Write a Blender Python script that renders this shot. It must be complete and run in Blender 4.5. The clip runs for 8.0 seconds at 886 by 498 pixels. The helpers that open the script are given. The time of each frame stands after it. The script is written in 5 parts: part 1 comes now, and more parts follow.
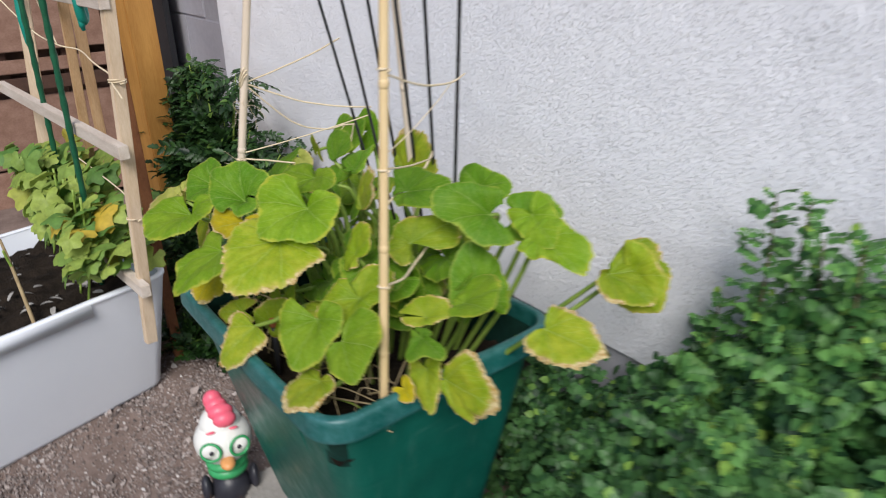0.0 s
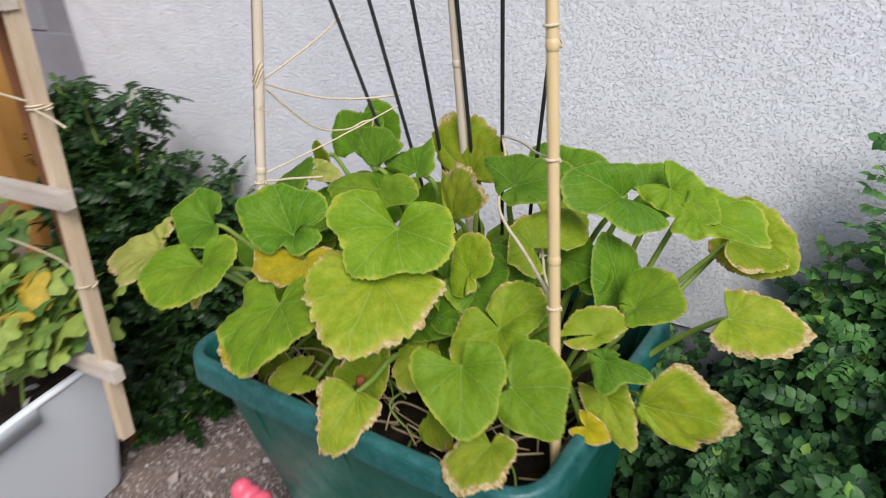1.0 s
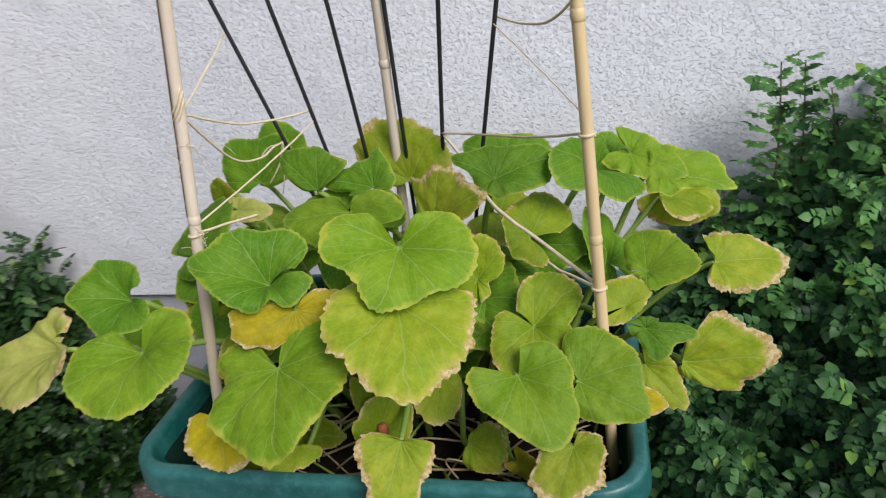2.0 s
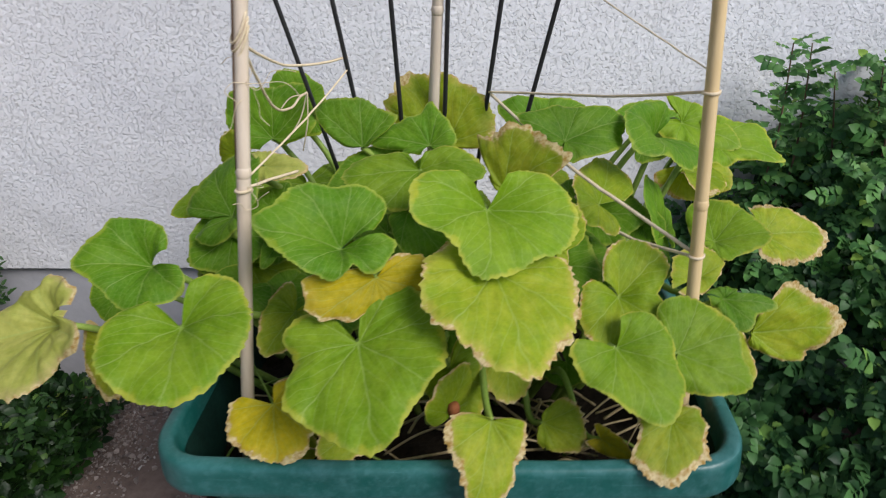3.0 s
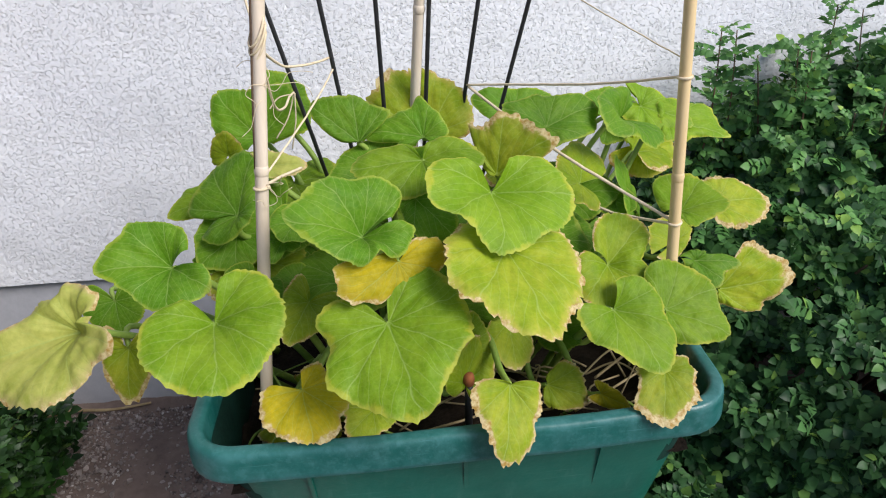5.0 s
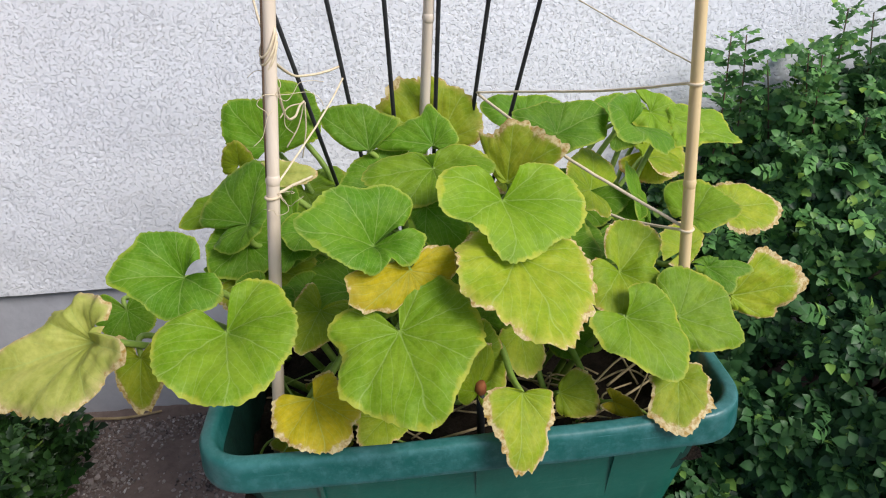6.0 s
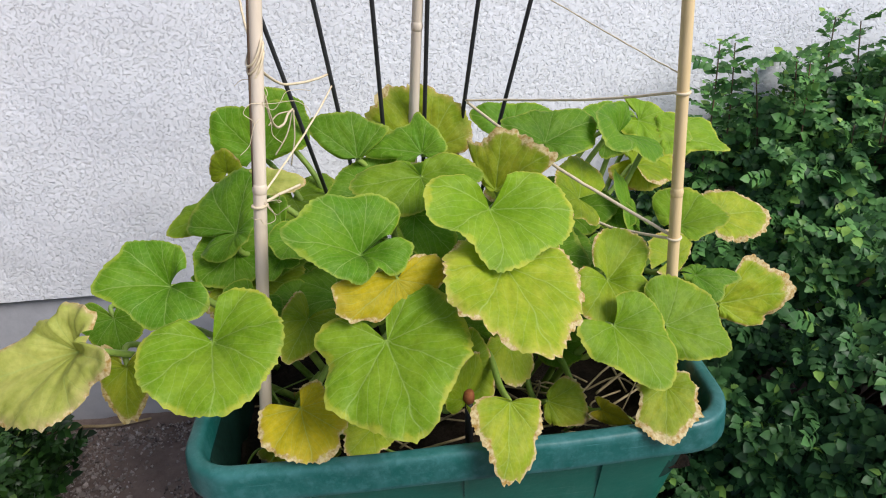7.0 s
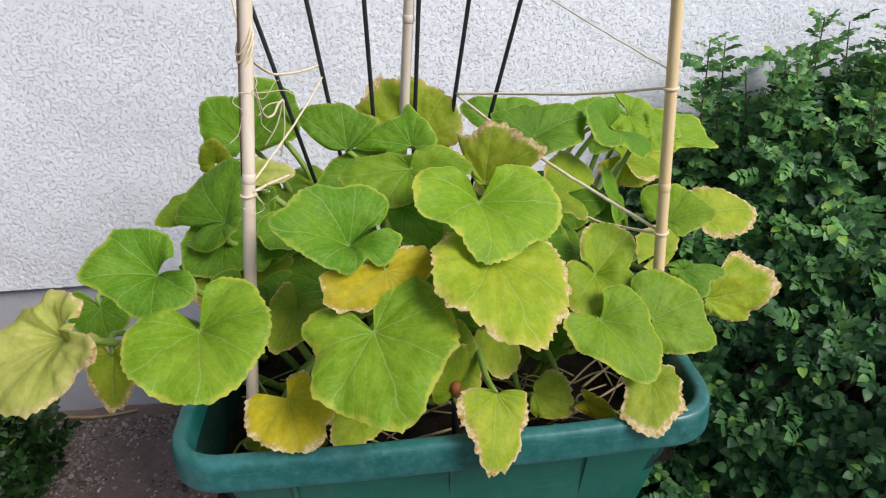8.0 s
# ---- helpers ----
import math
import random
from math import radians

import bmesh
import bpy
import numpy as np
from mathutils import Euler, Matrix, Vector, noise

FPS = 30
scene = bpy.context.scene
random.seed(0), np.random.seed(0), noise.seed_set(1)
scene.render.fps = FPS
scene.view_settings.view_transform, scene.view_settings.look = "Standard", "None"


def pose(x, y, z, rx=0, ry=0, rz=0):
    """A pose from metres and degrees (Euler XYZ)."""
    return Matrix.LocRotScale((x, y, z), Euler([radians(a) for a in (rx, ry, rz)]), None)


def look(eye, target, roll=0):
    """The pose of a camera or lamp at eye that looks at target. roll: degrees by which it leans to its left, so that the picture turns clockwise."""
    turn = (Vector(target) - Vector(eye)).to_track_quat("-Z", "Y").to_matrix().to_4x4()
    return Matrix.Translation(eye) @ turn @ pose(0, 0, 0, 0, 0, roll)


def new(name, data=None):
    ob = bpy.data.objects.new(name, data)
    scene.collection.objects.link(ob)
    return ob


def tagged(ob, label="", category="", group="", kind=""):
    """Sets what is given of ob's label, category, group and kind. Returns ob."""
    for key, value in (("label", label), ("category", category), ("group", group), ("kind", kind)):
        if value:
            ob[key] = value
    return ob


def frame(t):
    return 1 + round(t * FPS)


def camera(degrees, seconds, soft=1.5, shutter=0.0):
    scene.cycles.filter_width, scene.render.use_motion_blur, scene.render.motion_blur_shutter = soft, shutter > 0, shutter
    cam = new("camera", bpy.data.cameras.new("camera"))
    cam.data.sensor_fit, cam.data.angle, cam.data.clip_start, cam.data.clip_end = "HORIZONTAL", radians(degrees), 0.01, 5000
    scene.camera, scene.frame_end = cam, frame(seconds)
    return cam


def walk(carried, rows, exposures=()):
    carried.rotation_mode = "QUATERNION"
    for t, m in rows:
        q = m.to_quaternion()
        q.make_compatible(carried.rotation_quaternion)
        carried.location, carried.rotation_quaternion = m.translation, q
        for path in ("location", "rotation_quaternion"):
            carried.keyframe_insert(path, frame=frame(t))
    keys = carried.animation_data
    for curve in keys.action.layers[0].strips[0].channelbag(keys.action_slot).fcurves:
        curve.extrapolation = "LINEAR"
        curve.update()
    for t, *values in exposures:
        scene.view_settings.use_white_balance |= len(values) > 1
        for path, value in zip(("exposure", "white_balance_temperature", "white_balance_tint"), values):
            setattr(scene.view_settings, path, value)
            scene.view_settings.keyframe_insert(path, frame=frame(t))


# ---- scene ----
cam = camera(67.2, 8.0, soft=1.1, shutter=0.5)
PATH = [
    (0, (0.797, -0.293, 0.98), (-0.61, 0.85, 0.135), -0.4),
    (0.3, (0.673, -0.325, 0.952), (-0.701, 0.855, 0.104), -3.1),
    (0.5, (0.614, -0.364, 0.962), (-0.679, 0.903, 0.112), -4.2),
    (0.7, (0.557, -0.379, 0.941), (-0.665, 0.946, 0.087), -6.0),
    (1, (0.446, -0.391, 0.937), (-0.617, 1.053, 0.052), -4.6),
    (1.2, (0.377, -0.392, 0.92), (-0.557, 1.14, 0.055), -5.3),
    (1.5, (0.301, -0.417, 0.924), (-0.461, 1.209, 0.042), -6.4),
    (1.7, (0.268, -0.44, 0.928), (-0.365, 1.24, 0.047), -7.9),
    (2.8, (0.046, -0.4, 0.921), (-0.065, 1.34, -0.06), -1.7),
    (3, (0.019, -0.413, 0.9), (-0.062, 1.327, -0.082), -1.5),
    (3.2, (-0.007, -0.425, 0.902), (-0.002, 1.3, -0.09), -1.9),
    (3.3, (-0.016, -0.434, 0.906), (0.091, 1.287, -0.089), -1.7),
    (3.4, (-0.036, -0.432, 0.912), (0.218, 1.254, -0.121), -0.3),
    (3.5, (-0.041, -0.443, 0.913), (0.265, 1.236, -0.13), -1.9),
    (3.7, (-0.072, -0.453, 0.916), (0.254, 1.224, -0.123), -0.4),
    (4, (-0.077, -0.462, 0.92), (0.158, 1.245, -0.096), -0.7),
    (4.5, (-0.066, -0.456, 0.914), (0.146, 1.262, -0.087), -0.2),
    (4.7, (-0.065, -0.455, 0.915), (0.121, 1.264, -0.09), -0.7),
    (5.8, (-0.067, -0.455, 0.914), (0.084, 1.281, -0.068), -2.0),
    (6, (-0.068, -0.453, 0.916), (0.076, 1.282, -0.069), -2.1),
    (6.5, (-0.067, -0.451, 0.916), (0.072, 1.283, -0.071), -1.7),
    (7, (-0.062, -0.451, 0.919), (0.101, 1.288, -0.055), -1.8),
    (7.5, (-0.061, -0.453, 0.918), (0.095, 1.287, -0.055), -2.0),
    (8, (-0.06, -0.455, 0.916), (0.129, 1.276, -0.067), -0.7),
]
EXPOSURES = [(0.0, 0.62), (1.0, 0.59), (1.7, 0.58), (3.0, 0.54), (3.5, 0.74), (4.0, 0.90), (4.5, 0.91), (6.0, 0.86), (8.0, 0.84)]
walk(cam, [(t, look(eye, target, roll)) for t, eye, target, roll in PATH], EXPOSURES)

# ---- world and light: open shade under a bright sky ----
world = bpy.data.worlds.new("world")
scene.world = world
world.use_nodes = True
wn = world.node_tree.nodes
sky = wn.new("ShaderNodeTexSky")
sky.sky_type = "NISHITA"
sky.sun_disc = False
sky.sun_elevation = radians(43)
sky.sun_rotation = radians(131)
sky.air_density, sky.dust_density, sky.ozone_density = 1.0, 1.0, 1.0
wn["Background"].inputs["Strength"].default_value = 0.074
world.node_tree.links.new(sky.outputs["Color"], wn["Background"].inputs["Color"])

sun_data = bpy.data.lights.new("sun", "SUN")
sun_data.energy, sun_data.angle, sun_data.color = 2.3, radians(30), (1.0, 0.97, 0.93)
sun = new("sun", sun_data)
sun.matrix_world = look((2.0, -1.75, 2.5), (0, 0, 0))

# ---- materials ----


def nodes_of(name):
    m = bpy.data.materials.new(name)
    m.use_nodes = True
    t = m.node_tree
    return m, t.nodes, t.links, t.nodes["Principled BSDF"]


def ramp(n, stops):
    r = n.new("ShaderNodeValToRGB")
    e = r.color_ramp.elements
    while len(e) < len(stops):
        e.new(0.5)
    for el, (p, c) in zip(e, stops):
        el.position, el.color = p, (*c, 1)
    return r


def noise_node(n, l, scale, detail=4, rough=0.55, vec=None):
    x = n.new("ShaderNodeTexNoise")
    x.inputs["Scale"].default_value = scale
    x.inputs["Detail"].default_value = detail
    x.inputs["Roughness"].default_value = rough
    if vec:
        l.new(vec, x.inputs["Vector"])
    return x


def mix(n, l, fac, a, b, mode="MIX"):
    x = n.new("ShaderNodeMix")
    x.data_type, x.blend_type = "RGBA", mode
    for sock, v in ((x.inputs["Factor"], fac), (x.inputs["A"], a), (x.inputs["B"], b)):
        if hasattr(v, "is_linked"):
            l.new(v, sock)
        else:
            sock.default_value = v if isinstance(v, (int, float)) else (*v, 1)
    return x.outputs["Result"]


def math_node(n, l, op, a, b=0.0, clamp=False):
    x = n.new("ShaderNodeMath")
    x.operation, x.use_clamp = op, clamp
    for sock, v in zip(x.inputs, (a, b)):
        if hasattr(v, "is_linked"):
            l.new(v, sock)
        else:
            sock.default_value = v
    return x.outputs[0]


def bump(n, l, height, strength, dist, bsdf):
    b = n.new("ShaderNodeBump")
    b.inputs["Strength"].default_value, b.inputs["Distance"].default_value = strength, dist
    l.new(height, b.inputs["Height"])
    l.new(b.outputs["Normal"], bsdf.inputs["Normal"])


def surface(name, dark, light, scale, rough=0.7, detail=6, relief=0.0, fine=0.0, metal=0.0, stretch=None, spec=0.4, vary=0.0):
    """A plain surface: two tones by coarse and fine noise, with relief."""
    m, n, l, b = nodes_of(name)
    co = n.new("ShaderNodeTexCoord").outputs["Object"]
    if stretch:
        mp = n.new("ShaderNodeMapping")
        mp.inputs["Scale"].default_value = stretch
        l.new(co, mp.inputs["Vector"])
        co = mp.outputs["Vector"]
    big, small = noise_node(n, l, scale, 3, 0.5, co), noise_node(n, l, scale * 9, detail, 0.65, co)
    f = math_node(n, l, "ADD", math_node(n, l, "MULTIPLY", big.outputs["Fac"], 0.55), math_node(n, l, "MULTIPLY", small.outputs["Fac"], 0.45))
    r = ramp(n, [(0.32, dark), (0.68, light)])
    l.new(f, r.inputs["Fac"])
    col = r.outputs["Color"]
    if vary:
        hs = n.new("ShaderNodeHueSaturation")
        oi = n.new("ShaderNodeObjectInfo")
        l.new(math_node(n, l, "ADD", math_node(n, l, "MULTIPLY", oi.outputs["Random"], vary), 1 - vary / 2), hs.inputs["Value"])
        l.new(col, hs.inputs["Color"])
        col = hs.outputs["Color"]
    l.new(col, b.inputs["Base Color"])
    b.inputs["Roughness"].default_value, b.inputs["Metallic"].default_value = rough, metal
    b.inputs["Specular IOR Level"].default_value = spec
    if relief:
        bump(n, l, small.outputs["Fac"], 1.0, relief, b)
    return m


def leaf_material(name, base, inner, margin, edge_from, dry=0.0, sheen=0.18):
    """Squash leaf: polar coordinates from the stalk (angle, reach) draw the veins; the margin yellows and dries."""
    m, n, l, b = nodes_of(name)
    at = n.new("ShaderNodeAttribute")
    at.attribute_name = "polar"
    sep = n.new("ShaderNodeSeparateXYZ")
    l.new(at.outputs["Vector"], sep.inputs[0])
    ang, reach, phase = sep.outputs
    co = n.new("ShaderNodeTexCoord").outputs["Object"]
    blot = noise_node(n, l, 34, 5, 0.65, co)
    spot = noise_node(n, l, 210, 4, 0.65, co)
    # main veins every 45 degrees
    wob = noise_node(n, l, 30, 2, 0.5, co)
    bend = math_node(n, l, "MULTIPLY", math_node(n, l, "SUBTRACT", wob.outputs["Fac"], 0.5), 0.35)
    k = math_node(n, l, "ADD", math_node(n, l, "MULTIPLY", ang, 4 / math.pi), bend)
    off = math_node(n, l, "ABSOLUTE", math_node(n, l, "SUBTRACT", k, math_node(n, l, "ROUND", k)))
    wide = math_node(n, l, "MULTIPLY", off, reach)
    vein = math_node(n, l, "SUBTRACT", 1.0, math_node(n, l, "MULTIPLY", wide, 62), True)
    soft = math_node(n, l, "SUBTRACT", 1.0, math_node(n, l, "MULTIPLY", wide, 8), True)
    # side veins slant outwards from each main vein
    sl = math_node(n, l, "ADD", math_node(n, l, "MULTIPLY", reach, 4.5), math_node(n, l, "MULTIPLY", math_node(n, l, "MULTIPLY", off, reach), -7.0))
    fr = math_node(n, l, "ABSOLUTE", math_node(n, l, "SUBTRACT", sl, math_node(n, l, "ROUND", sl)))
    side = math_node(n, l, "SUBTRACT", 1.0, math_node(n, l, "MULTIPLY", fr, 14), True)
    veins = math_node(n, l, "MAXIMUM", vein, math_node(n, l, "MULTIPLY", side, 0.55))
    edge = math_node(n, l, "ADD", reach, math_node(n, l, "MULTIPLY", math_node(n, l, "SUBTRACT", blot.outputs["Fac"], 0.5), 0.45))
    er = ramp(n, [(edge_from, (0, 0, 0)), (min(edge_from + 0.32, 1.0), (1, 1, 1))])
    l.new(edge, er.inputs["Fac"])
    br = ramp(n, [(0.38, base), (0.62, inner)])
    l.new(blot.outputs["Fac"], br.inputs["Fac"])
    col = mix(n, l, math_node(n, l, "MULTIPLY", soft, 0.22), br.outputs["Color"], [c * 0.72 for c in base])
    col = mix(n, l, er.outputs["Color"], col, margin)
    lip_line = ramp(n, [(0.94, (0, 0, 0)), (0.985, (1, 1, 1))])
    l.new(reach, lip_line.inputs["Fac"])
    col = mix(n, l, math_node(n, l, "MULTIPLY", lip_line.outputs["Color"], 0.20), col, (0.58, 0.56, 0.16))
    col = mix(n, l, math_node(n, l, "MULTIPLY", veins, 0.42), col, (0.42, 0.54, 0.17))
    hs = n.new("ShaderNodeHueSaturation")
    oi = n.new("ShaderNodeObjectInfo")
    l.new(math_node(n, l, "ADD", math_node(n, l, "MULTIPLY", oi.outputs["Random"], 0.24), 0.82), hs.inputs["Value"])
    l.new(col, hs.inputs["Color"])
    col = hs.outputs["Color"]
    mot = ramp(n, [(0.36, (0.74, 0.78, 0.72)), (0.64, (1.12, 1.10, 1.16))])
    l.new(spot.outputs["Fac"], mot.inputs["Fac"])
    col = mix(n, l, 0.4, col, mot.outputs["Color"], "MULTIPLY")
    cell = n.new("ShaderNodeTexVoronoi")
    cell.feature, cell.inputs["Scale"].default_value = "DISTANCE_TO_EDGE", 230
    l.new(co, cell.inputs["Vector"])
    mesh_line = ramp(n, [(0.02, (1, 1, 1)), (0.16, (0, 0, 0))])
    l.new(cell.outputs["Distance"], mesh_line.inputs["Fac"])
    col = mix(n, l, math_node(n, l, "MULTIPLY", mesh_line.outputs["Color"], 0.055), col, (0.48, 0.58, 0.18))
    if dry:
        de = math_node(n, l, "ADD", reach, math_node(n, l, "MULTIPLY", math_node(n, l, "SUBTRACT", blot.outputs["Fac"], 0.5), 0.55))
        dr = ramp(n, [(1.0 - dry, (0, 0, 0)), (min(1.0, 1.04 - dry), (1, 1, 1))])
        l.new(de, dr.inputs["Fac"])
        tan = ramp(n, [(0.36, (0.40, 0.24, 0.06)), (0.60, (0.68, 0.56, 0.32))])
        l.new(spot.outputs["Fac"], tan.inputs["Fac"])
        col = mix(n, l, dr.outputs["Color"], col, tan.outputs["Color"])
    l.new(col, b.inputs["Base Color"])
    b.inputs["Roughness"].default_value = 0.55
    b.inputs["Specular IOR Level"].default_value = sheen
    b.inputs["Sheen Weight"].default_value, b.inputs["Sheen Roughness"].default_value = 0.02, 0.45
    net = n.new("ShaderNodeTexVoronoi")
    net.feature, net.inputs["Scale"].default_value = "SMOOTH_F1", 190
    l.new(co, net.inputs["Vector"])
    puff = math_node(n, l, "SUBTRACT", math_node(n, l, "MULTIPLY", fr, 0.16), math_node(n, l, "MULTIPLY", net.outputs["Distance"], 0.55))
    h = math_node(n, l, "SUBTRACT", math_node(n, l, "ADD", puff, math_node(n, l, "MULTIPLY", spot.outputs["Fac"], 0.4)), math_node(n, l, "MULTIPLY", veins, 0.15))
    bump(n, l, h, 0.6, 0.0015, b)
    tr = n.new("ShaderNodeBsdfTranslucent")
    l.new(mix(n, l, 1.0, col, (1.0, 1.0, 0.32), "MULTIPLY"), tr.inputs["Color"])
    mx = n.new("ShaderNodeMixShader")
    mx.inputs["Fac"].default_value = 0.28
    l.new(b.outputs[0], mx.inputs[1])
    l.new(tr.outputs[0], mx.inputs[2])
    l.new(mx.outputs[0], n["Material Output"].inputs["Surface"])
    return m


def foliage_material(name, dark, light, tip, rough=0.45, trans=0.2, single=False, spec=0.45):
    """Small leaves: colour varies by leaf, joined in one mesh or single objects."""
    m, n, l, b = nodes_of(name)
    g = n.new("ShaderNodeNewGeometry")
    r = ramp(n, [(0.0, dark), (0.72, light), (0.93, light), (1.0, tip)])
    l.new(n.new("ShaderNodeObjectInfo").outputs["Random"] if single else g.outputs["Random Per Island"], r.inputs["Fac"])
    co = n.new("ShaderNodeTexCoord").outputs["Object"]
    nz = noise_node(n, l, 60, 3, 0.6, co)
    mot = ramp(n, [(0.3, (0.75, 0.75, 0.75)), (0.7, (1.15, 1.15, 1.15))])
    l.new(nz.outputs["Fac"], mot.inputs["Fac"])
    col = mix(n, l, 1.0, r.outputs["Color"], mot.outputs["Color"], "MULTIPLY")
    l.new(col, b.inputs["Base Color"])
    b.inputs["Roughness"].default_value = rough
    b.inputs["Specular IOR Level"].default_value = spec
    tr = n.new("ShaderNodeBsdfTranslucent")
    l.new(col, tr.inputs["Color"])
    mx = n.new("ShaderNodeMixShader")
    mx.inputs["Fac"].default_value = trans
    l.new(b.outputs[0], mx.inputs[1])
    l.new(tr.outputs[0], mx.inputs[2])
    l.new(mx.outputs[0], n["Material Output"].inputs["Surface"])
    return m


def stucco_material():
    """White painted dash: a crust with crisp pits and fine sand between."""
    m, n, l, b = nodes_of("stucco")
    co = n.new("ShaderNodeTexCoord").outputs["Object"]
    wide, crust, sand = noise_node(n, l, 2.5, 3, 0.5, co), noise_node(n, l, 250, 4, 0.62, co), noise_node(n, l, 700, 3, 0.6, co)
    pits = ramp(n, [(0.34, (0, 0, 0)), (0.46, (1, 1, 1))])
    l.new(crust.outputs["Fac"], pits.inputs["Fac"])
    r = ramp(n, [(0.3, (0.797, 0.80, 0.862)), (0.7, (0.852, 0.855, 0.902))])
    l.new(wide.outputs["Fac"], r.inputs["Fac"])
    l.new(r.outputs["Color"], b.inputs["Base Color"])
    b.inputs["Roughness"].default_value, b.inputs["Specular IOR Level"].default_value = 0.92, 0.15
    bump(n, l, math_node(n, l, "ADD", pits.outputs["Color"], math_node(n, l, "MULTIPLY", sand.outputs["Fac"], 0.30)), 0.75, 0.0018, b)
    return m


def tub_material(name, dark, light, worn, edge):
    """Weathered green plastic: rubbed edges, level scratches and faint runs of dried water."""
    m, n, l, b = nodes_of(name)
    co = n.new("ShaderNodeTexCoord").outputs["Object"]

    def stretched(scale, vec_scale, detail=5):
        mp = n.new("ShaderNodeMapping")
        mp.inputs["Scale"].default_value = vec_scale
        l.new(co, mp.inputs["Vector"])
        return noise_node(n, l, scale, detail, 0.6, mp.outputs["Vector"]).outputs["Fac"]

    def band(v, a, c):
        r = ramp(n, [(a, (0, 0, 0)), (c, (1, 1, 1))])
        l.new(v, r.inputs["Fac"])
        return r.outputs["Color"]

    base = ramp(n, [(0.32, dark), (0.68, light)])
    l.new(noise_node(n, l, 6, 6, 0.6, co).outputs["Fac"], base.inputs["Fac"])
    scratch = band(stretched(10, (1.0, 1.0, 34.0), 6), 0.62, 0.72)
    runs = band(stretched(16, (5.0, 5.0, 0.5), 4), 0.58, 0.80)
    patch = band(noise_node(n, l, 7, 3, 0.5, co).outputs["Fac"], 0.42, 0.62)
    speck = band(noise_node(n, l, 130, 4, 0.7, co).outputs["Fac"], 0.50, 0.62)
    col = mix(n, l, math_node(n, l, "MULTIPLY", math_node(n, l, "MULTIPLY", scratch, patch), 0.55), base.outputs["Color"], worn)
    col = mix(n, l, math_node(n, l, "MULTIPLY", runs, 0.16), col, worn)
    col = mix(n, l, math_node(n, l, "MULTIPLY", speck, edge * 0.35), col, worn)
    if edge:
        g = n.new("ShaderNodeNewGeometry")
        rub = band(math_node(n, l, "ADD", g.outputs["Pointiness"], math_node(n, l, "MULTIPLY", math_node(n, l, "SUBTRACT", noise_node(n, l, 45, 5, 0.65, co).outputs["Fac"], 0.5), 0.20)), 0.50, 0.60)
        col = mix(n, l, math_node(n, l, "MULTIPLY", rub, edge), col, worn)
    l.new(col, b.inputs["Base Color"])
    rr = ramp(n, [(0.3, (0.30, 0.30, 0.30)), (0.7, (0.52, 0.52, 0.52))])
    l.new(noise_node(n, l, 30, 5, 0.6, co).outputs["Fac"], rr.inputs["Fac"])
    l.new(rr.outputs["Color"], b.inputs["Roughness"])
    b.inputs["Specular IOR Level"].default_value = 0.4
    bump(n, l, noise_node(n, l, 120, 5, 0.6, co).outputs["Fac"], 0.6, 0.0006, b)
    return m


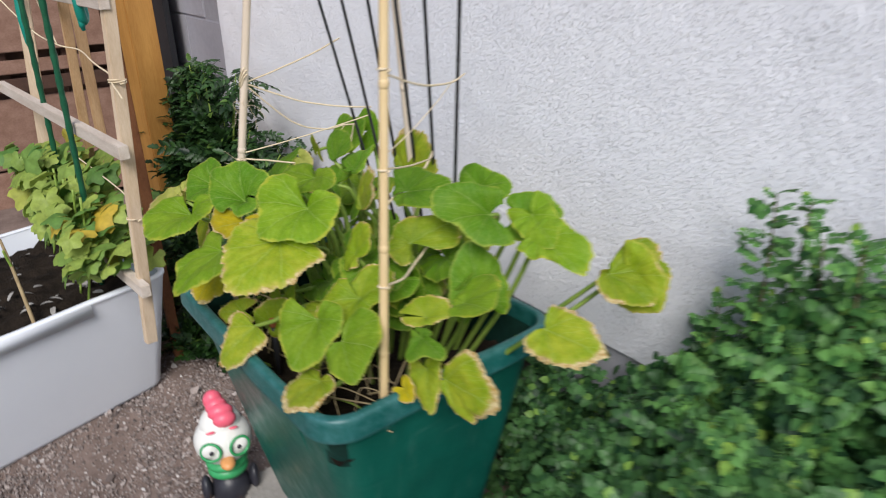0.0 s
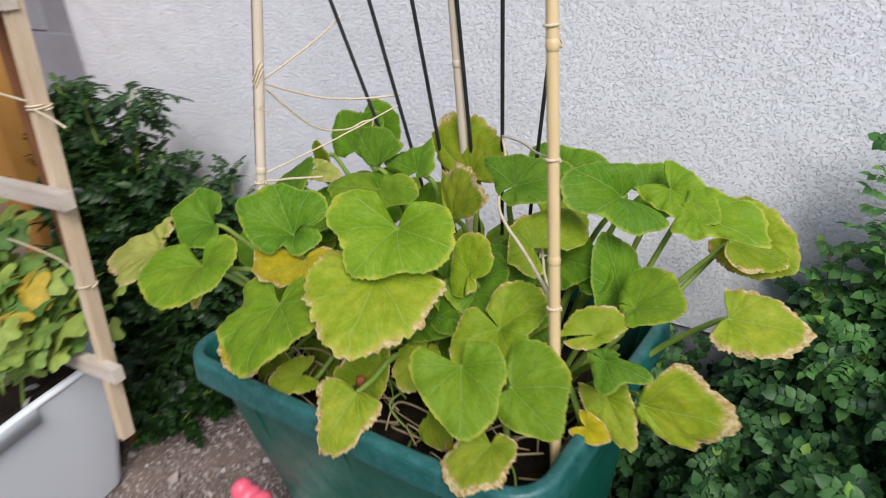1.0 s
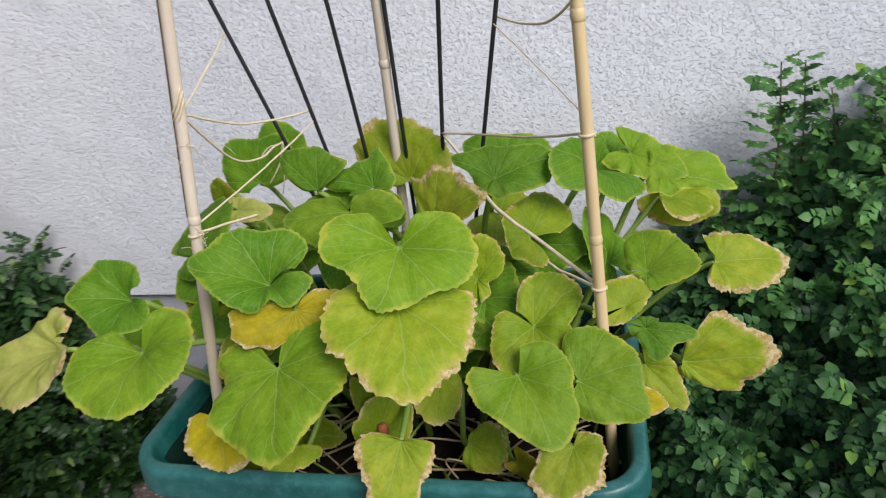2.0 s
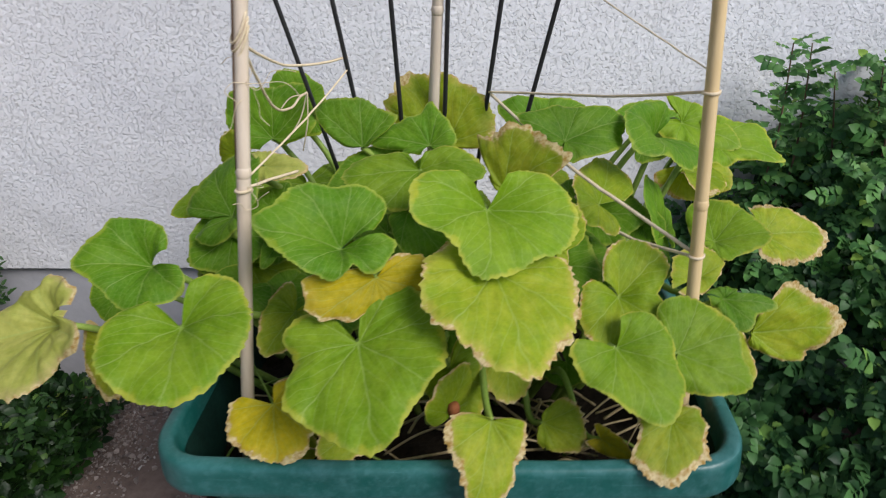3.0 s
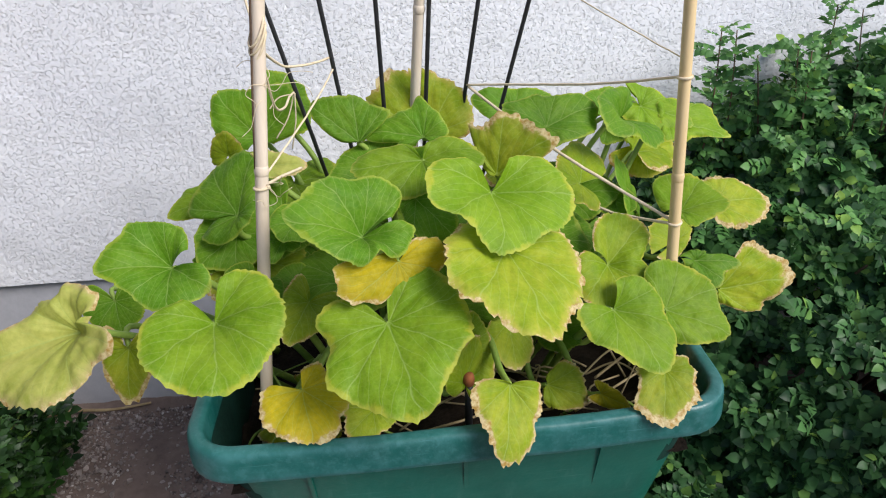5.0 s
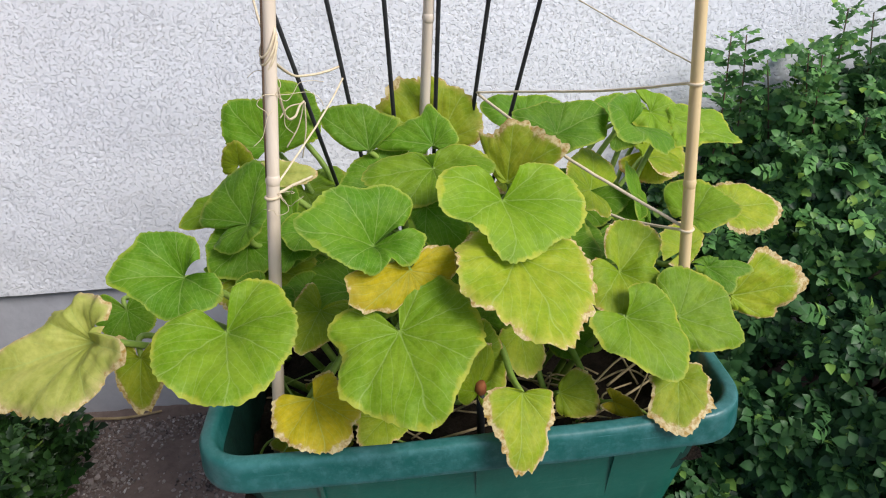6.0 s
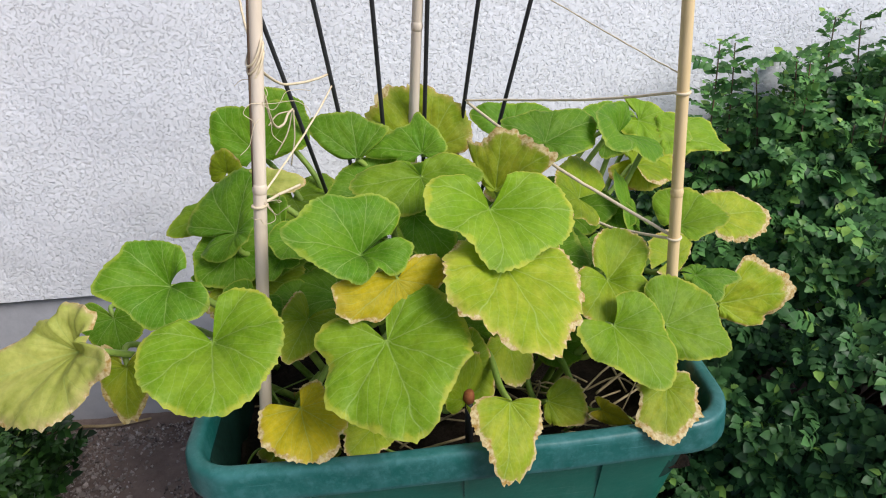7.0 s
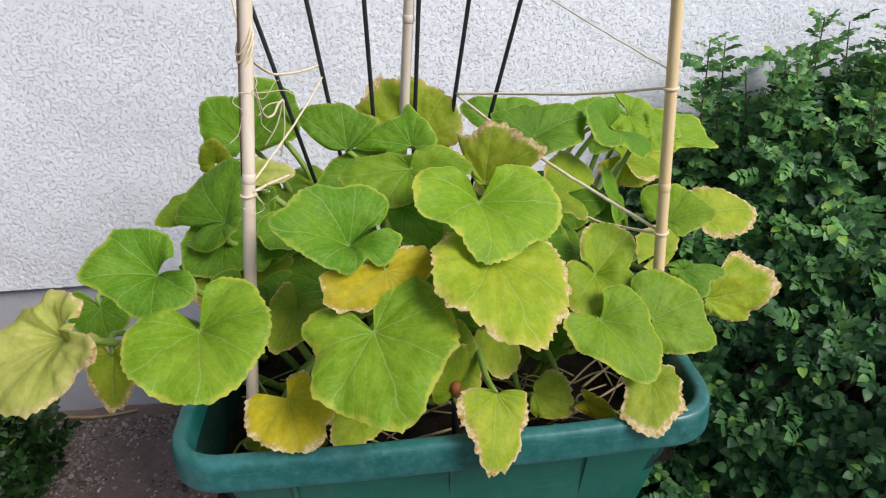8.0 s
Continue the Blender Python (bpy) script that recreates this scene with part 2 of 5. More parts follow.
MAT = {
    "stucco": stucco_material(),
    "plinth": surface("plinth_concrete", (0.39, 0.39, 0.44), (0.53, 0.53, 0.58), 4.0, 0.9, 8, 0.001, spec=0.2),
    "block": surface("block_paint", (0.38, 0.37, 0.41), (0.47, 0.455, 0.495), 5.0, 0.9, 8, 0.0012, spec=0.2, vary=0.1),
    "mortar": surface("mortar", (0.34, 0.33, 0.36), (0.42, 0.41, 0.44), 20.0, 0.95, 6, 0.001, spec=0.2),
    "ground": surface("gravel_earth", (0.110, 0.080, 0.070), (0.255, 0.192, 0.168), 6.0, 0.95, 10, 0.004, spec=0.2),
    "stone": foliage_material("gravel_stone", (0.11, 0.085, 0.078), (0.34, 0.285, 0.265), (0.55, 0.52, 0.51), 0.9, 0.0),
    "tub": tub_material("green_plastic", (0.003, 0.078, 0.058), (0.008, 0.128, 0.096), (0.16, 0.33, 0.30), 0.0),
    "rim": tub_material("green_plastic_worn", (0.004, 0.070, 0.062), (0.010, 0.115, 0.106), (0.13, 0.31, 0.34), 0.32),
    # near-black green: paints the shade inside the tub onto its inner wall
    "lining": surface("shaded_plastic", (0.003, 0.016, 0.012), (0.008, 0.045, 0.035), 18.0, 0.75, 8, 0.0006, spec=0.2),
    "soil": surface("potting_soil", (0.006, 0.005, 0.004), (0.042, 0.030, 0.022), 25.0, 0.95, 8, 0.006, spec=0.15),
    "cane": surface("bamboo", (0.58, 0.42, 0.21), (0.76, 0.60, 0.36), 14.0, 0.5, 6, 0.0003, stretch=(1, 1, 0.12)),
    "cane_pale": surface("bamboo_pale", (0.58, 0.47, 0.36), (0.74, 0.64, 0.54), 14.0, 0.55, 6, 0.0003, stretch=(1, 1, 0.12)),
    "twine": surface("twine", (0.55, 0.44, 0.30), (0.78, 0.67, 0.49), 180.0, 0.9, 4, 0.00015, spec=0.1),
    "rod": surface("black_wire", (0.010, 0.011, 0.013), (0.03, 0.03, 0.034), 60.0, 0.45, 4, 0.0002),
    "white_bin": surface("white_plastic", (0.84, 0.87, 0.95), (0.87, 0.90, 0.97), 3.0, 0.4, 6, 0.0002),
    "slat": surface("raw_timber", (0.44, 0.36, 0.30), (0.64, 0.57, 0.51), 9.0, 0.75, 8, 0.0008, stretch=(1, 6, 6), vary=0.15),
    "leg": surface("raw_timber_leg", (0.47, 0.34, 0.22), (0.66, 0.53, 0.40), 9.0, 0.75, 8, 0.0008, stretch=(6, 6, 0.8)),
    "stake": surface("brown_timber", (0.34, 0.19, 0.085), (0.55, 0.36, 0.20), 8.0, 0.8, 8, 0.0008, stretch=(5, 5, 0.6), vary=0.25),
    "stake_red": surface("red_brown_timber", (0.13, 0.045, 0.018), (0.28, 0.115, 0.050), 8.0, 0.8, 8, 0.0008, stretch=(5, 5, 0.6)),
    "post": surface("stained_post", (0.38, 0.17, 0.035), (0.55, 0.28, 0.07), 6.0, 0.7, 8, 0.001, stretch=(5, 5, 0.6)),
    "fence": surface("fence_board", (0.18, 0.095, 0.065), (0.31, 0.19, 0.145), 4.0, 0.85, 8, 0.001, stretch=(0.8, 4, 5), vary=0.3),
    "fence_dark": surface("fence_rail", (0.05, 0.026, 0.018), (0.10, 0.05, 0.035), 6.0, 0.85, 8, 0.001),
    "black": surface("dark_panel", (0.012, 0.012, 0.014), (0.025, 0.025, 0.03), 6.0, 0.7, 6, 0.0005),
    "green_stake": surface("green_coated_stake", (0.006, 0.06, 0.030), (0.015, 0.12, 0.06), 60.0, 0.4, 4, 0.0004),
    "tie": surface("teal_ribbon", (0.0, 0.16, 0.12), (0.01, 0.28, 0.22), 40.0, 0.5, 4, 0.0002),
    "plank": surface("grey_paver", (0.23, 0.215, 0.20), (0.38, 0.36, 0.34), 12.0, 0.9, 8, 0.002, spec=0.2),
    "bark": surface("twig", (0.075, 0.045, 0.028), (0.16, 0.105, 0.065), 30.0, 0.85, 6, 0.0005),
    "stalk": surface("squash_stalk", (0.14, 0.24, 0.035), (0.28, 0.38, 0.075), 30.0, 0.55, 5, 0.0005),
    "twiglet": surface("dry_runner", (0.26, 0.19, 0.10), (0.50, 0.40, 0.25), 40.0, 0.85, 5, 0.0005),
    "dry_stalk": surface("dry_stalk", (0.22, 0.15, 0.075), (0.42, 0.32, 0.18), 40.0, 0.8, 5, 0.0005),
    "rust": surface("rusty_cap", (0.20, 0.055, 0.02), (0.38, 0.13, 0.05), 120.0, 0.8, 5, 0.0005),
    "shrub": foliage_material("shrub_leaf", (0.012, 0.046, 0.018), (0.077, 0.188, 0.058), (0.22, 0.38, 0.07), 0.45, 0.20, spec=0.26),
    # paler copy of the shrub green: lit top painted in, besides young tips
    "shrub_young_lit": foliage_material("shrub_young_lit_leaf", (0.040, 0.130, 0.034), (0.110, 0.260, 0.065), (0.28, 0.45, 0.07), 0.5, 0.18, spec=0.3),
    "weed": foliage_material("weed_leaf", (0.004, 0.018, 0.004), (0.022, 0.066, 0.011), (0.09, 0.18, 0.028), 0.45, 0.15),
    "feather": foliage_material("feathery_leaf", (0.008, 0.028, 0.009), (0.042, 0.104, 0.026), (0.15, 0.26, 0.05)),
    "cucumber": foliage_material("cucumber_leaf", (0.10, 0.23, 0.045), (0.32, 0.41, 0.080), (0.58, 0.40, 0.045), 0.6, 0.28, True),
}
LEAF = [
    leaf_material("squash_leaf_green", (0.092, 0.232, 0.008), (0.138, 0.278, 0.013), (0.25, 0.36, 0.025), 0.95),
    leaf_material("squash_leaf_lime", (0.160, 0.298, 0.008), (0.220, 0.348, 0.017), (0.38, 0.42, 0.03), 0.94, 0.0),
    leaf_material("squash_leaf_yellowing", (0.190, 0.306, 0.007), (0.280, 0.358, 0.018), (0.43, 0.41, 0.04), 0.90, 0.014),
    leaf_material("squash_leaf_pale", (0.235, 0.340, 0.010), (0.345, 0.400, 0.026), (0.48, 0.43, 0.07), 0.87, 0.03),
    leaf_material("squash_leaf_yellow", (0.42, 0.36, 0.006), (0.58, 0.45, 0.010), (0.50, 0.36, 0.03), 0.78, 0.07),
    leaf_material("squash_leaf_withered", (0.225, 0.325, 0.010), (0.360, 0.400, 0.026), (0.48, 0.41, 0.08), 0.80, 0.12),
    leaf_material("squash_leaf_bleached", (0.40, 0.44, 0.08), (0.54, 0.54, 0.14), (0.58, 0.48, 0.20), 0.84, 0.05),
]

# ---- helpers ----


def mesh_of(name, bm, material, smooth=True):
    me = bpy.data.meshes.new(name)
    bm.to_mesh(me)
    bm.free()
    for m in material if isinstance(material, (list, tuple)) else (material,):
        me.materials.append(m)
    if smooth:
        me.polygons.foreach_set("use_smooth", [True] * len(me.polygons))
    return me


def part(name, bm, material, parent=None, label="", smooth=True):
    ob = new(name, mesh_of(name, bm, material, smooth))
    ob.parent = parent
    return tagged(ob, label) if label else ob


def thing(name, label, category, group="", kind="", at=(0, 0, 0)):
    ob = new(name)
    ob.empty_display_size = 0.02
    ob.location = at
    return tagged(ob, label, category, group, kind)


def add_box(bm, lo, hi, m=Matrix(), bevel=0.0):
    c, s = (Vector(lo) + Vector(hi)) / 2, Vector(hi) - Vector(lo)
    g = bmesh.ops.create_cube(bm, size=1.0, matrix=m @ Matrix.Translation(c) @ Matrix.Diagonal((*s, 1)))
    if bevel:
        edges = list({e for v in g["verts"] for e in v.link_edges})
        bmesh.ops.bevel(bm, geom=edges, offset=bevel, segments=2, affect="EDGES", clamp_overlap=True)


def box(lo, hi, m=Matrix(), bevel=0.0):
    bm = bmesh.new()
    add_box(bm, lo, hi, m, bevel)
    return bm


def beam(a, b, w, h, bevel=0.002, up=(0, 0, 1)):
    """A square-edged timber from a to b, w wide and h high."""
    a, b = Vector(a), Vector(b)
    y = (b - a).normalized()
    x = y.cross(Vector(up)).normalized()
    z = x.cross(y)
    m = Matrix.Translation(a) @ Matrix((x, y, z)).transposed().to_4x4()
    return box((-w / 2, 0, -h / 2), (w / 2, (b - a).length, h / 2), m, bevel)


def add_tube(bm, pts, radii, seg=8, cap=True):
    pts = [Vector(p) for p in pts]
    if isinstance(radii, (int, float)):
        radii = [radii] * len(pts)
    rings, ref = [], None
    for i, p in enumerate(pts):
        d = (pts[min(i + 1, len(pts) - 1)] - pts[max(i - 1, 0)]).normalized()
        if ref is None:
            ref = d.orthogonal().normalized()
        ref = (ref - d * ref.dot(d)).normalized()
        side = d.cross(ref)
        rings.append([bm.verts.new(p + radii[i] * (math.cos(a) * ref + math.sin(a) * side)) for a in (2 * math.pi * k / seg for k in range(seg))])
    for r, s in zip(rings, rings[1:]):
        for k in range(seg):
            bm.faces.new((r[k], r[(k + 1) % seg], s[(k + 1) % seg], s[k]))
    if cap:
        bm.faces.new(rings[0][::-1])
        bm.faces.new(rings[-1])


def tube(pts, radii, seg=8):
    bm = bmesh.new()
    add_tube(bm, pts, radii, seg)
    return bm


def curve_pts(pts, steps=6):
    """Points on a smooth curve through pts."""
    pts = [Vector(p) for p in pts]
    out = []
    for i in range(len(pts) - 1):
        p0, p1, p2, p3 = pts[max(i - 1, 0)], pts[i], pts[i + 1], pts[min(i + 2, len(pts) - 1)]
        for k in range(steps):
            t = k / steps
            out.append(0.5 * ((2 * p1) + (p2 - p0) * t + (2 * p0 - 5 * p1 + 4 * p2 - p3) * t * t + (3 * p1 - p0 - 3 * p2 + p3) * t ** 3))
    return out + [pts[-1]]


def mesh_from(name, verts, faces, material):
    me = bpy.data.meshes.new(name)
    me.from_pydata(verts, [], faces)
    me.materials.append(material)
    me.polygons.foreach_set("use_smooth", [True] * len(me.polygons))
    return me


def stamp(verts, faces, poses):
    """Copies a small pattern to many poses and joins them into one set of verts and faces."""
    v = np.array(verts)
    out, fs = [], []
    for i, m in enumerate(poses):
        a = np.array(m)
        out.append(v @ a[:3, :3].T + a[:3, 3])
        fs += [[k + i * len(v) for k in f] for f in faces]
    return np.concatenate(out).tolist(), fs


# ---- setting ----
GROUND = -0.02
rnd = random.Random(4)


def axis(lo, hi, step, far):
    inner = list(np.arange(lo, hi + step / 2, step))
    outer = [0.15, 0.5, 1.5, 5, 15, 45, far]
    return [lo - o for o in outer[::-1]] + inner + [hi + o for o in outer]


gx, gy = axis(-1.7, 1.2, 0.02, 150), axis(-0.9, 0.62, 0.02, 150)


def ground_height(x, y):
    """The earth rises a little towards the white planter."""
    a = min(1.0, max(0.0, (-0.30 - x) / 0.30))
    b = min(1.0, max(0.0, (0.30 - y) / 0.20))
    far = min(1.0, max(0.0, (4.0 - abs(x)) / 2.0)) * min(1.0, max(0.0, (4.0 - abs(y)) / 2.0))
    return GROUND + 0.032 * a * a * (3 - 2 * a) * b * far


gv = [(x, y, ground_height(x, y) + (0.006 * noise.noise((x * 9, y * 9, 0)) + 0.003 * noise.noise((x * 40, y * 40, 3)) if abs(x) < 3 and abs(y) < 3 else 0)) for y in gy for x in gx]
nx = len(gx)
gf = [(j * nx + i, j * nx + i + 1, (j + 1) * nx + i + 1, (j + 1) * nx + i) for j in range(len(gy) - 1) for i in range(nx - 1)]
ground = tagged(new("ground", mesh_from("ground", gv, gf, MAT["ground"])), "bare brown earth strewn with grey gravel", "ground", kind="structure")

# stucco wall with its rough dashed face, on a concrete plinth
WALL_Y, WALL_X0, WALL_X1, PLINTH = 0.624, -1.525, 2.6, 0.277


def stucco_face():
    xs = list(np.arange(WALL_X0, -0.9, 0.006)) + list(np.arange(-0.9, 0.75, 0.003)) + list(np.arange(0.75, 1.4, 0.006)) + list(np.arange(1.4, WALL_X1 + 0.01, 0.05))
    zs = list(np.arange(PLINTH, 0.86, 0.003)) + list(np.arange(0.86, 1.2, 0.006)) + list(np.arange(1.2, 2.75, 0.05))
    v = []
    for z in zs:
        for x in xs:
            a = noise.noise((x * 150, z * 185, 1.0))
            b = noise.noise((x * 250 + 3, z * 280, 5.0))
            c = noise.noise((x * 14, z * 14, 9.0))
            lump = min(1.0, max(0.0, (a + 0.55 * b + 0.30 * c + 0.52) * 3.6))
            v.append((x, WALL_Y - 0.0011 * lump - 0.0006 * b - 0.0012 * c, z))
    n = len(xs)
    f = [(j * n + i, j * n + i + 1, (j + 1) * n + i + 1, (j + 1) * n + i) for j in range(len(zs) - 1) for i in range(n - 1)]
    return mesh_from("stucco_face", v, f, MAT["stucco"])


wall = tagged(new("wall_north", mesh_of("wall_north", box((WALL_X0, WALL_Y + 0.004, PLINTH), (WALL_X1, WALL_Y + 0.25, 2.7)), MAT["stucco"], False)),
              "white house wall in rough dashed stucco", "wall", kind="structure")
face = new("stucco_face", stucco_face())
face.parent = wall
plinth = tagged(new("plinth", mesh_of("plinth", box((WALL_X0, WALL_Y + 0.012, -0.3), (WALL_X1, WALL_Y + 0.24, PLINTH - 0.002), bevel=0.004), MAT["plinth"], False)),
                "bare grey concrete foundation strip under the stucco", "foundation", kind="structure")

# painted block wall that carries on past the house corner
block_wall = tagged(new("wall_block", mesh_of("wall_block", box((-2.6, WALL_Y + 0.03, -0.3), (WALL_X0 - 0.002, WALL_Y + 0.2, 1.9)), MAT["mortar"], False)),
                    "grey painted concrete block boundary wall", "wall", kind="structure")
bm = box((-0.198, 0.004, -0.098), (0.198, 0.02, 0.098), bevel=0.004)
block_mesh = mesh_of("block", bm, MAT["block"], False)
for row in range(9):
    for col in range(3):
        o = new("block", block_mesh)
        o.parent = block_wall
        o.location = (WALL_X0 - 0.20 - 0.4 * col - (0.0 if row % 2 else 0.2), WALL_Y + 0.02, 0.02 + 0.2 * row)
        if o.location.x + 0.197 > WALL_X0:
            o.location.x = WALL_X0 - 0.2

# ---- the green tub ----
TUB = pose(0.005, 0.174, 0.003, 0, -1.1, -0.6)
HX, HY, RIM = 0.2585, 0.195, 0.468


def ring_points(hx, hy, r, z, seg=8, sag=0.0):
    out = []
    for cx, cy, a0 in ((hx - r, hy - r, 0), (-hx + r, hy - r, 90), (-hx + r, -hy + r, 180), (hx - r, -hy + r, 270)):
        for k in range(seg + 1):
            a = radians(a0 + 90 * k / seg)
            out.append((cx + r * math.cos(a), cy + r * math.sin(a), z))
    # straight sides get points of their own, so that they can bow
    full = []
    for p, q in zip(out, out[1:] + out[:1]):
        full.append(p)
        d = math.dist(p, q)
        if d > 0.1:
            full += [tuple(p[i] + (q[i] - p[i]) * k / 10 for i in range(3)) for k in range(1, 10)]
    res = []
    for x, y, zz in full:
        wave = 0.0022 * noise.noise((x * 14, y * 14, 2.0)) + 0.0012 * noise.noise((x * 45, y * 45, 7.0))
        bow = sag * (1 - (x / hx) ** 2) * (1 if y < 0 else 0)
        res.append((x, y - bow, zz + (wave if z > 0.3 else 0) - bow * 0.25))
    return res


def loft(rings, closed_bottom=True):
    bm = bmesh.new()
    vs = [[bm.verts.new(p) for p in r] for r in rings]
    n = len(vs[0])
    for a, b in zip(vs, vs[1:]):
        for k in range(n):
            bm.faces.new((a[k], a[(k + 1) % n], b[(k + 1) % n], b[k]))
    if closed_bottom:
        bm.faces.new(vs[0][::-1])
    return bm


tub = thing("planter_tub", "deep green plastic tub with scuffed rolled rim on a paver", "planter")
tub.matrix_world = TUB
IN = 0.012
wall_rings = [ring_points(HX - 0.082, HY - 0.094, 0.045, 0.022), ring_points(HX - 0.078, HY - 0.090, 0.045, 0.028)]
for f in (0.25, 0.5, 0.75, 0.985):
    wall_rings.append(ring_points(HX - 0.076 + 0.062 * f, HY - 0.088 + 0.074 * f, 0.042 + 0.004 * f, 0.03 + 0.42 * f, sag=0.004 * f))
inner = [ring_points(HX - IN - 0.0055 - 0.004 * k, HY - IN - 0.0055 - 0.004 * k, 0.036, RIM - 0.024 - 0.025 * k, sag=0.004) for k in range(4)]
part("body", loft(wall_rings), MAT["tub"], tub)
part("lining", loft(inner, False), MAT["lining"], tub, "dark green inner wall, shade inside the tub put into its colour")
lip = [(-0.014, -0.030), (-0.001, -0.0325), (0.0012, -0.0325), (0.0025, -0.031), (0.0022, -0.026), (0.0008, -0.010), (0.0, -0.005), (-0.0015, -0.0015), (-0.004, 0.0), (-0.010, 0.0006), (-0.0125, 0.0), (-0.0145, -0.002), (-0.0155, -0.006), (-0.018, -0.03)]
part("rim", loft([ring_points(HX + d, HY + d, 0.048 + d, RIM + z, sag=0.004) for d, z in lip], False), MAT["rim"], tub, "faded and scratched rolled rim")
# stiffening ribs and corner gussets under the rim
for x in (-0.15, 0.0, 0.135):
    bm = bmesh.new()
    pts = [(x, -HY + 0.016, RIM - 0.034), (x, -HY + 0.0095, RIM - 0.034), (x, -HY + 0.048, RIM - 0.20)]
    a = [bm.verts.new((p[0] - 0.002, p[1], p[2])) for p in pts]
    b = [bm.verts.new((p[0] + 0.002, p[1], p[2])) for p in pts]
    bm.faces.new(a)
    bm.faces.new(b[::-1])
    for k in range(3):
        bm.faces.new((a[k], a[(k + 1) % 3], b[(k + 1) % 3], b[k]))
    part("rib", bm, MAT["tub"], tub, smooth=False)
# solid black wedges paint the shade inside open slots under the rim
for x in (-0.185, 0.185):
    bm = bmesh.new()
    pts = [(x - 0.007, RIM - 0.034), (x + 0.007, RIM - 0.034), (x, RIM - 0.052)]
    a = [bm.verts.new((p[0], -HY + 0.0125 + 0.18 * (RIM - 0.035 - p[1]), p[1])) for p in pts]
    b = [bm.verts.new((p[0], -HY + 0.03, p[1])) for p in pts]
    bm.faces.new(a)
    bm.faces.new(b[::-1])
    for k in range(3):
        bm.faces.new((a[k], a[(k + 1) % 3], b[(k + 1) % 3], b[k]))
    part("slot_shade", bm, MAT["black"], tub, "black wedge painting the shade inside a slot under the rim", smooth=False)


def soil_sheet(hx, hy, r, z, rough, name):
    n = 40
    v, f = [], []
    for j in range(n + 1):
        for i in range(n + 1):
            x, y = (2 * i / n - 1) * hx, (2 * j / n - 1) * hy
            v.append((x, y, z + rough * noise.noise((x * 30, y * 30, 1)) + rough * 0.6 * noise.noise((x * 90, y * 90, 4))))
    for j in range(n):
        for i in range(n):
            k = j * (n + 1) + i
            f.append((k, k + 1, k + n + 2, k + n + 1))
    return mesh_from(name, v, f, MAT["soil"])


soil = new("potting_soil", soil_sheet(HX - 0.028, HY - 0.028, 0.05, 0.385, 0.012, "potting_soil"))
soil.matrix_world = TUB
tagged(soil, "dark damp potting soil filling the green tub", "soil", kind="stuff")

paver = tagged(new("paver", mesh_of("paver", box((-0.20, -0.150, GROUND - 0.01), (0.20, 0.15, 0.0215), bevel=0.006), MAT["plank"], False)),
               "weathered grey concrete slab under the green tub", "paver")
paver.matrix_world = pose(-0.03, 0.17, 0.0, 0, 0, 2)

# ---- canes, wire trellis and twine ----


def along(p, q, z):
    p, q = Vector(p), Vector(q)
    return p + (q - p) * ((z - p.z) / (q.z - p.z))


def cane(p, q, z0, z1, r, mat, label, knots):
    ob = thing("bamboo_cane", label, "cane", "canes in the tub", at=along(p, q, z0))
    steps = [z0 + (z1 - z0) * k / 24 for k in range(25)]
    pts, radii = [], []
    for z in steps:
        pts.append(along(p, q, z) - along(p, q, z0))
        radii.append(r * (1.08 - 0.14 * (z - z0)))
    part("shaft", tube(pts, radii, 12), mat, ob)
    for z in knots:
        c = along(p, q, z) - along(p, q, z0)
        d = (Vector(q) - Vector(p)).normalized() * 0.004
        part("node", tube([c - d * 1.6, c - d * 0.6, c, c + d * 0.6, c + d * 1.6], [r * 0.98, r * 1.10, r * 1.18, r * 1.10, r * 0.98], 12), mat, ob)
    return ob


CR = ((0.214, 0.090, 0.60), (0.201, 0.112, 0.85))
CL = ((-0.179, 0.084, 0.60), (-0.150, 0.115, 0.85))
CB = ((-0.026, 0.317, 0.60), (-0.008, 0.283, 0.85))
cane(*CR, 0.386, 1.40, 0.0053, MAT["cane"], "golden bamboo cane pushed into the tub's soil", (0.52, 0.655, 0.84, 1.02, 1.2))
pale = cane(*CL, 0.386, 1.40, 0.0056, MAT["cane_pale"], "pale bamboo cane with a dark split, standing in the tub", (0.687, 0.93, 1.12))
cane(*CB, 0.386, 1.40, 0.0058, MAT["cane_pale"], "pale bamboo cane at the back of the tub", (0.56, 0.78, 0.98))
c0 = along(*CL, 0.386)
part("split", tube([along(*CL, z) - c0 + Vector((-0.0052, -0.0026, 0)) for z in (0.690, 0.74, 0.80, 0.95, 1.38)], [0.0008, 0.0013, 0.0014, 0.0013, 0.0012], 6), MAT["bark"], pale, "dark weathered split down the cane")
trellis = thing("fan_trellis", "black wire fan trellis stuck in the tub's soil", "trellis", at=(-0.03, 0.30, 0.38))
for xa, xb in ((-0.135, -0.184), (-0.097, -0.123), (-0.056, -0.060), (-0.012, 0.001), (0.028, 0.059), (0.070, 0.121)):
    p, q = (xa, 0.316 + 0.06 * xa, 0.60), (xb, 0.278 + 0.05 * xb, 0.85)
    part("wire", tube([along(p, q, z) - Vector(trellis.location) for z in (0.375, 0.7, 1.0, 1.38)], 0.0025, 8), MAT["rod"], trellis)


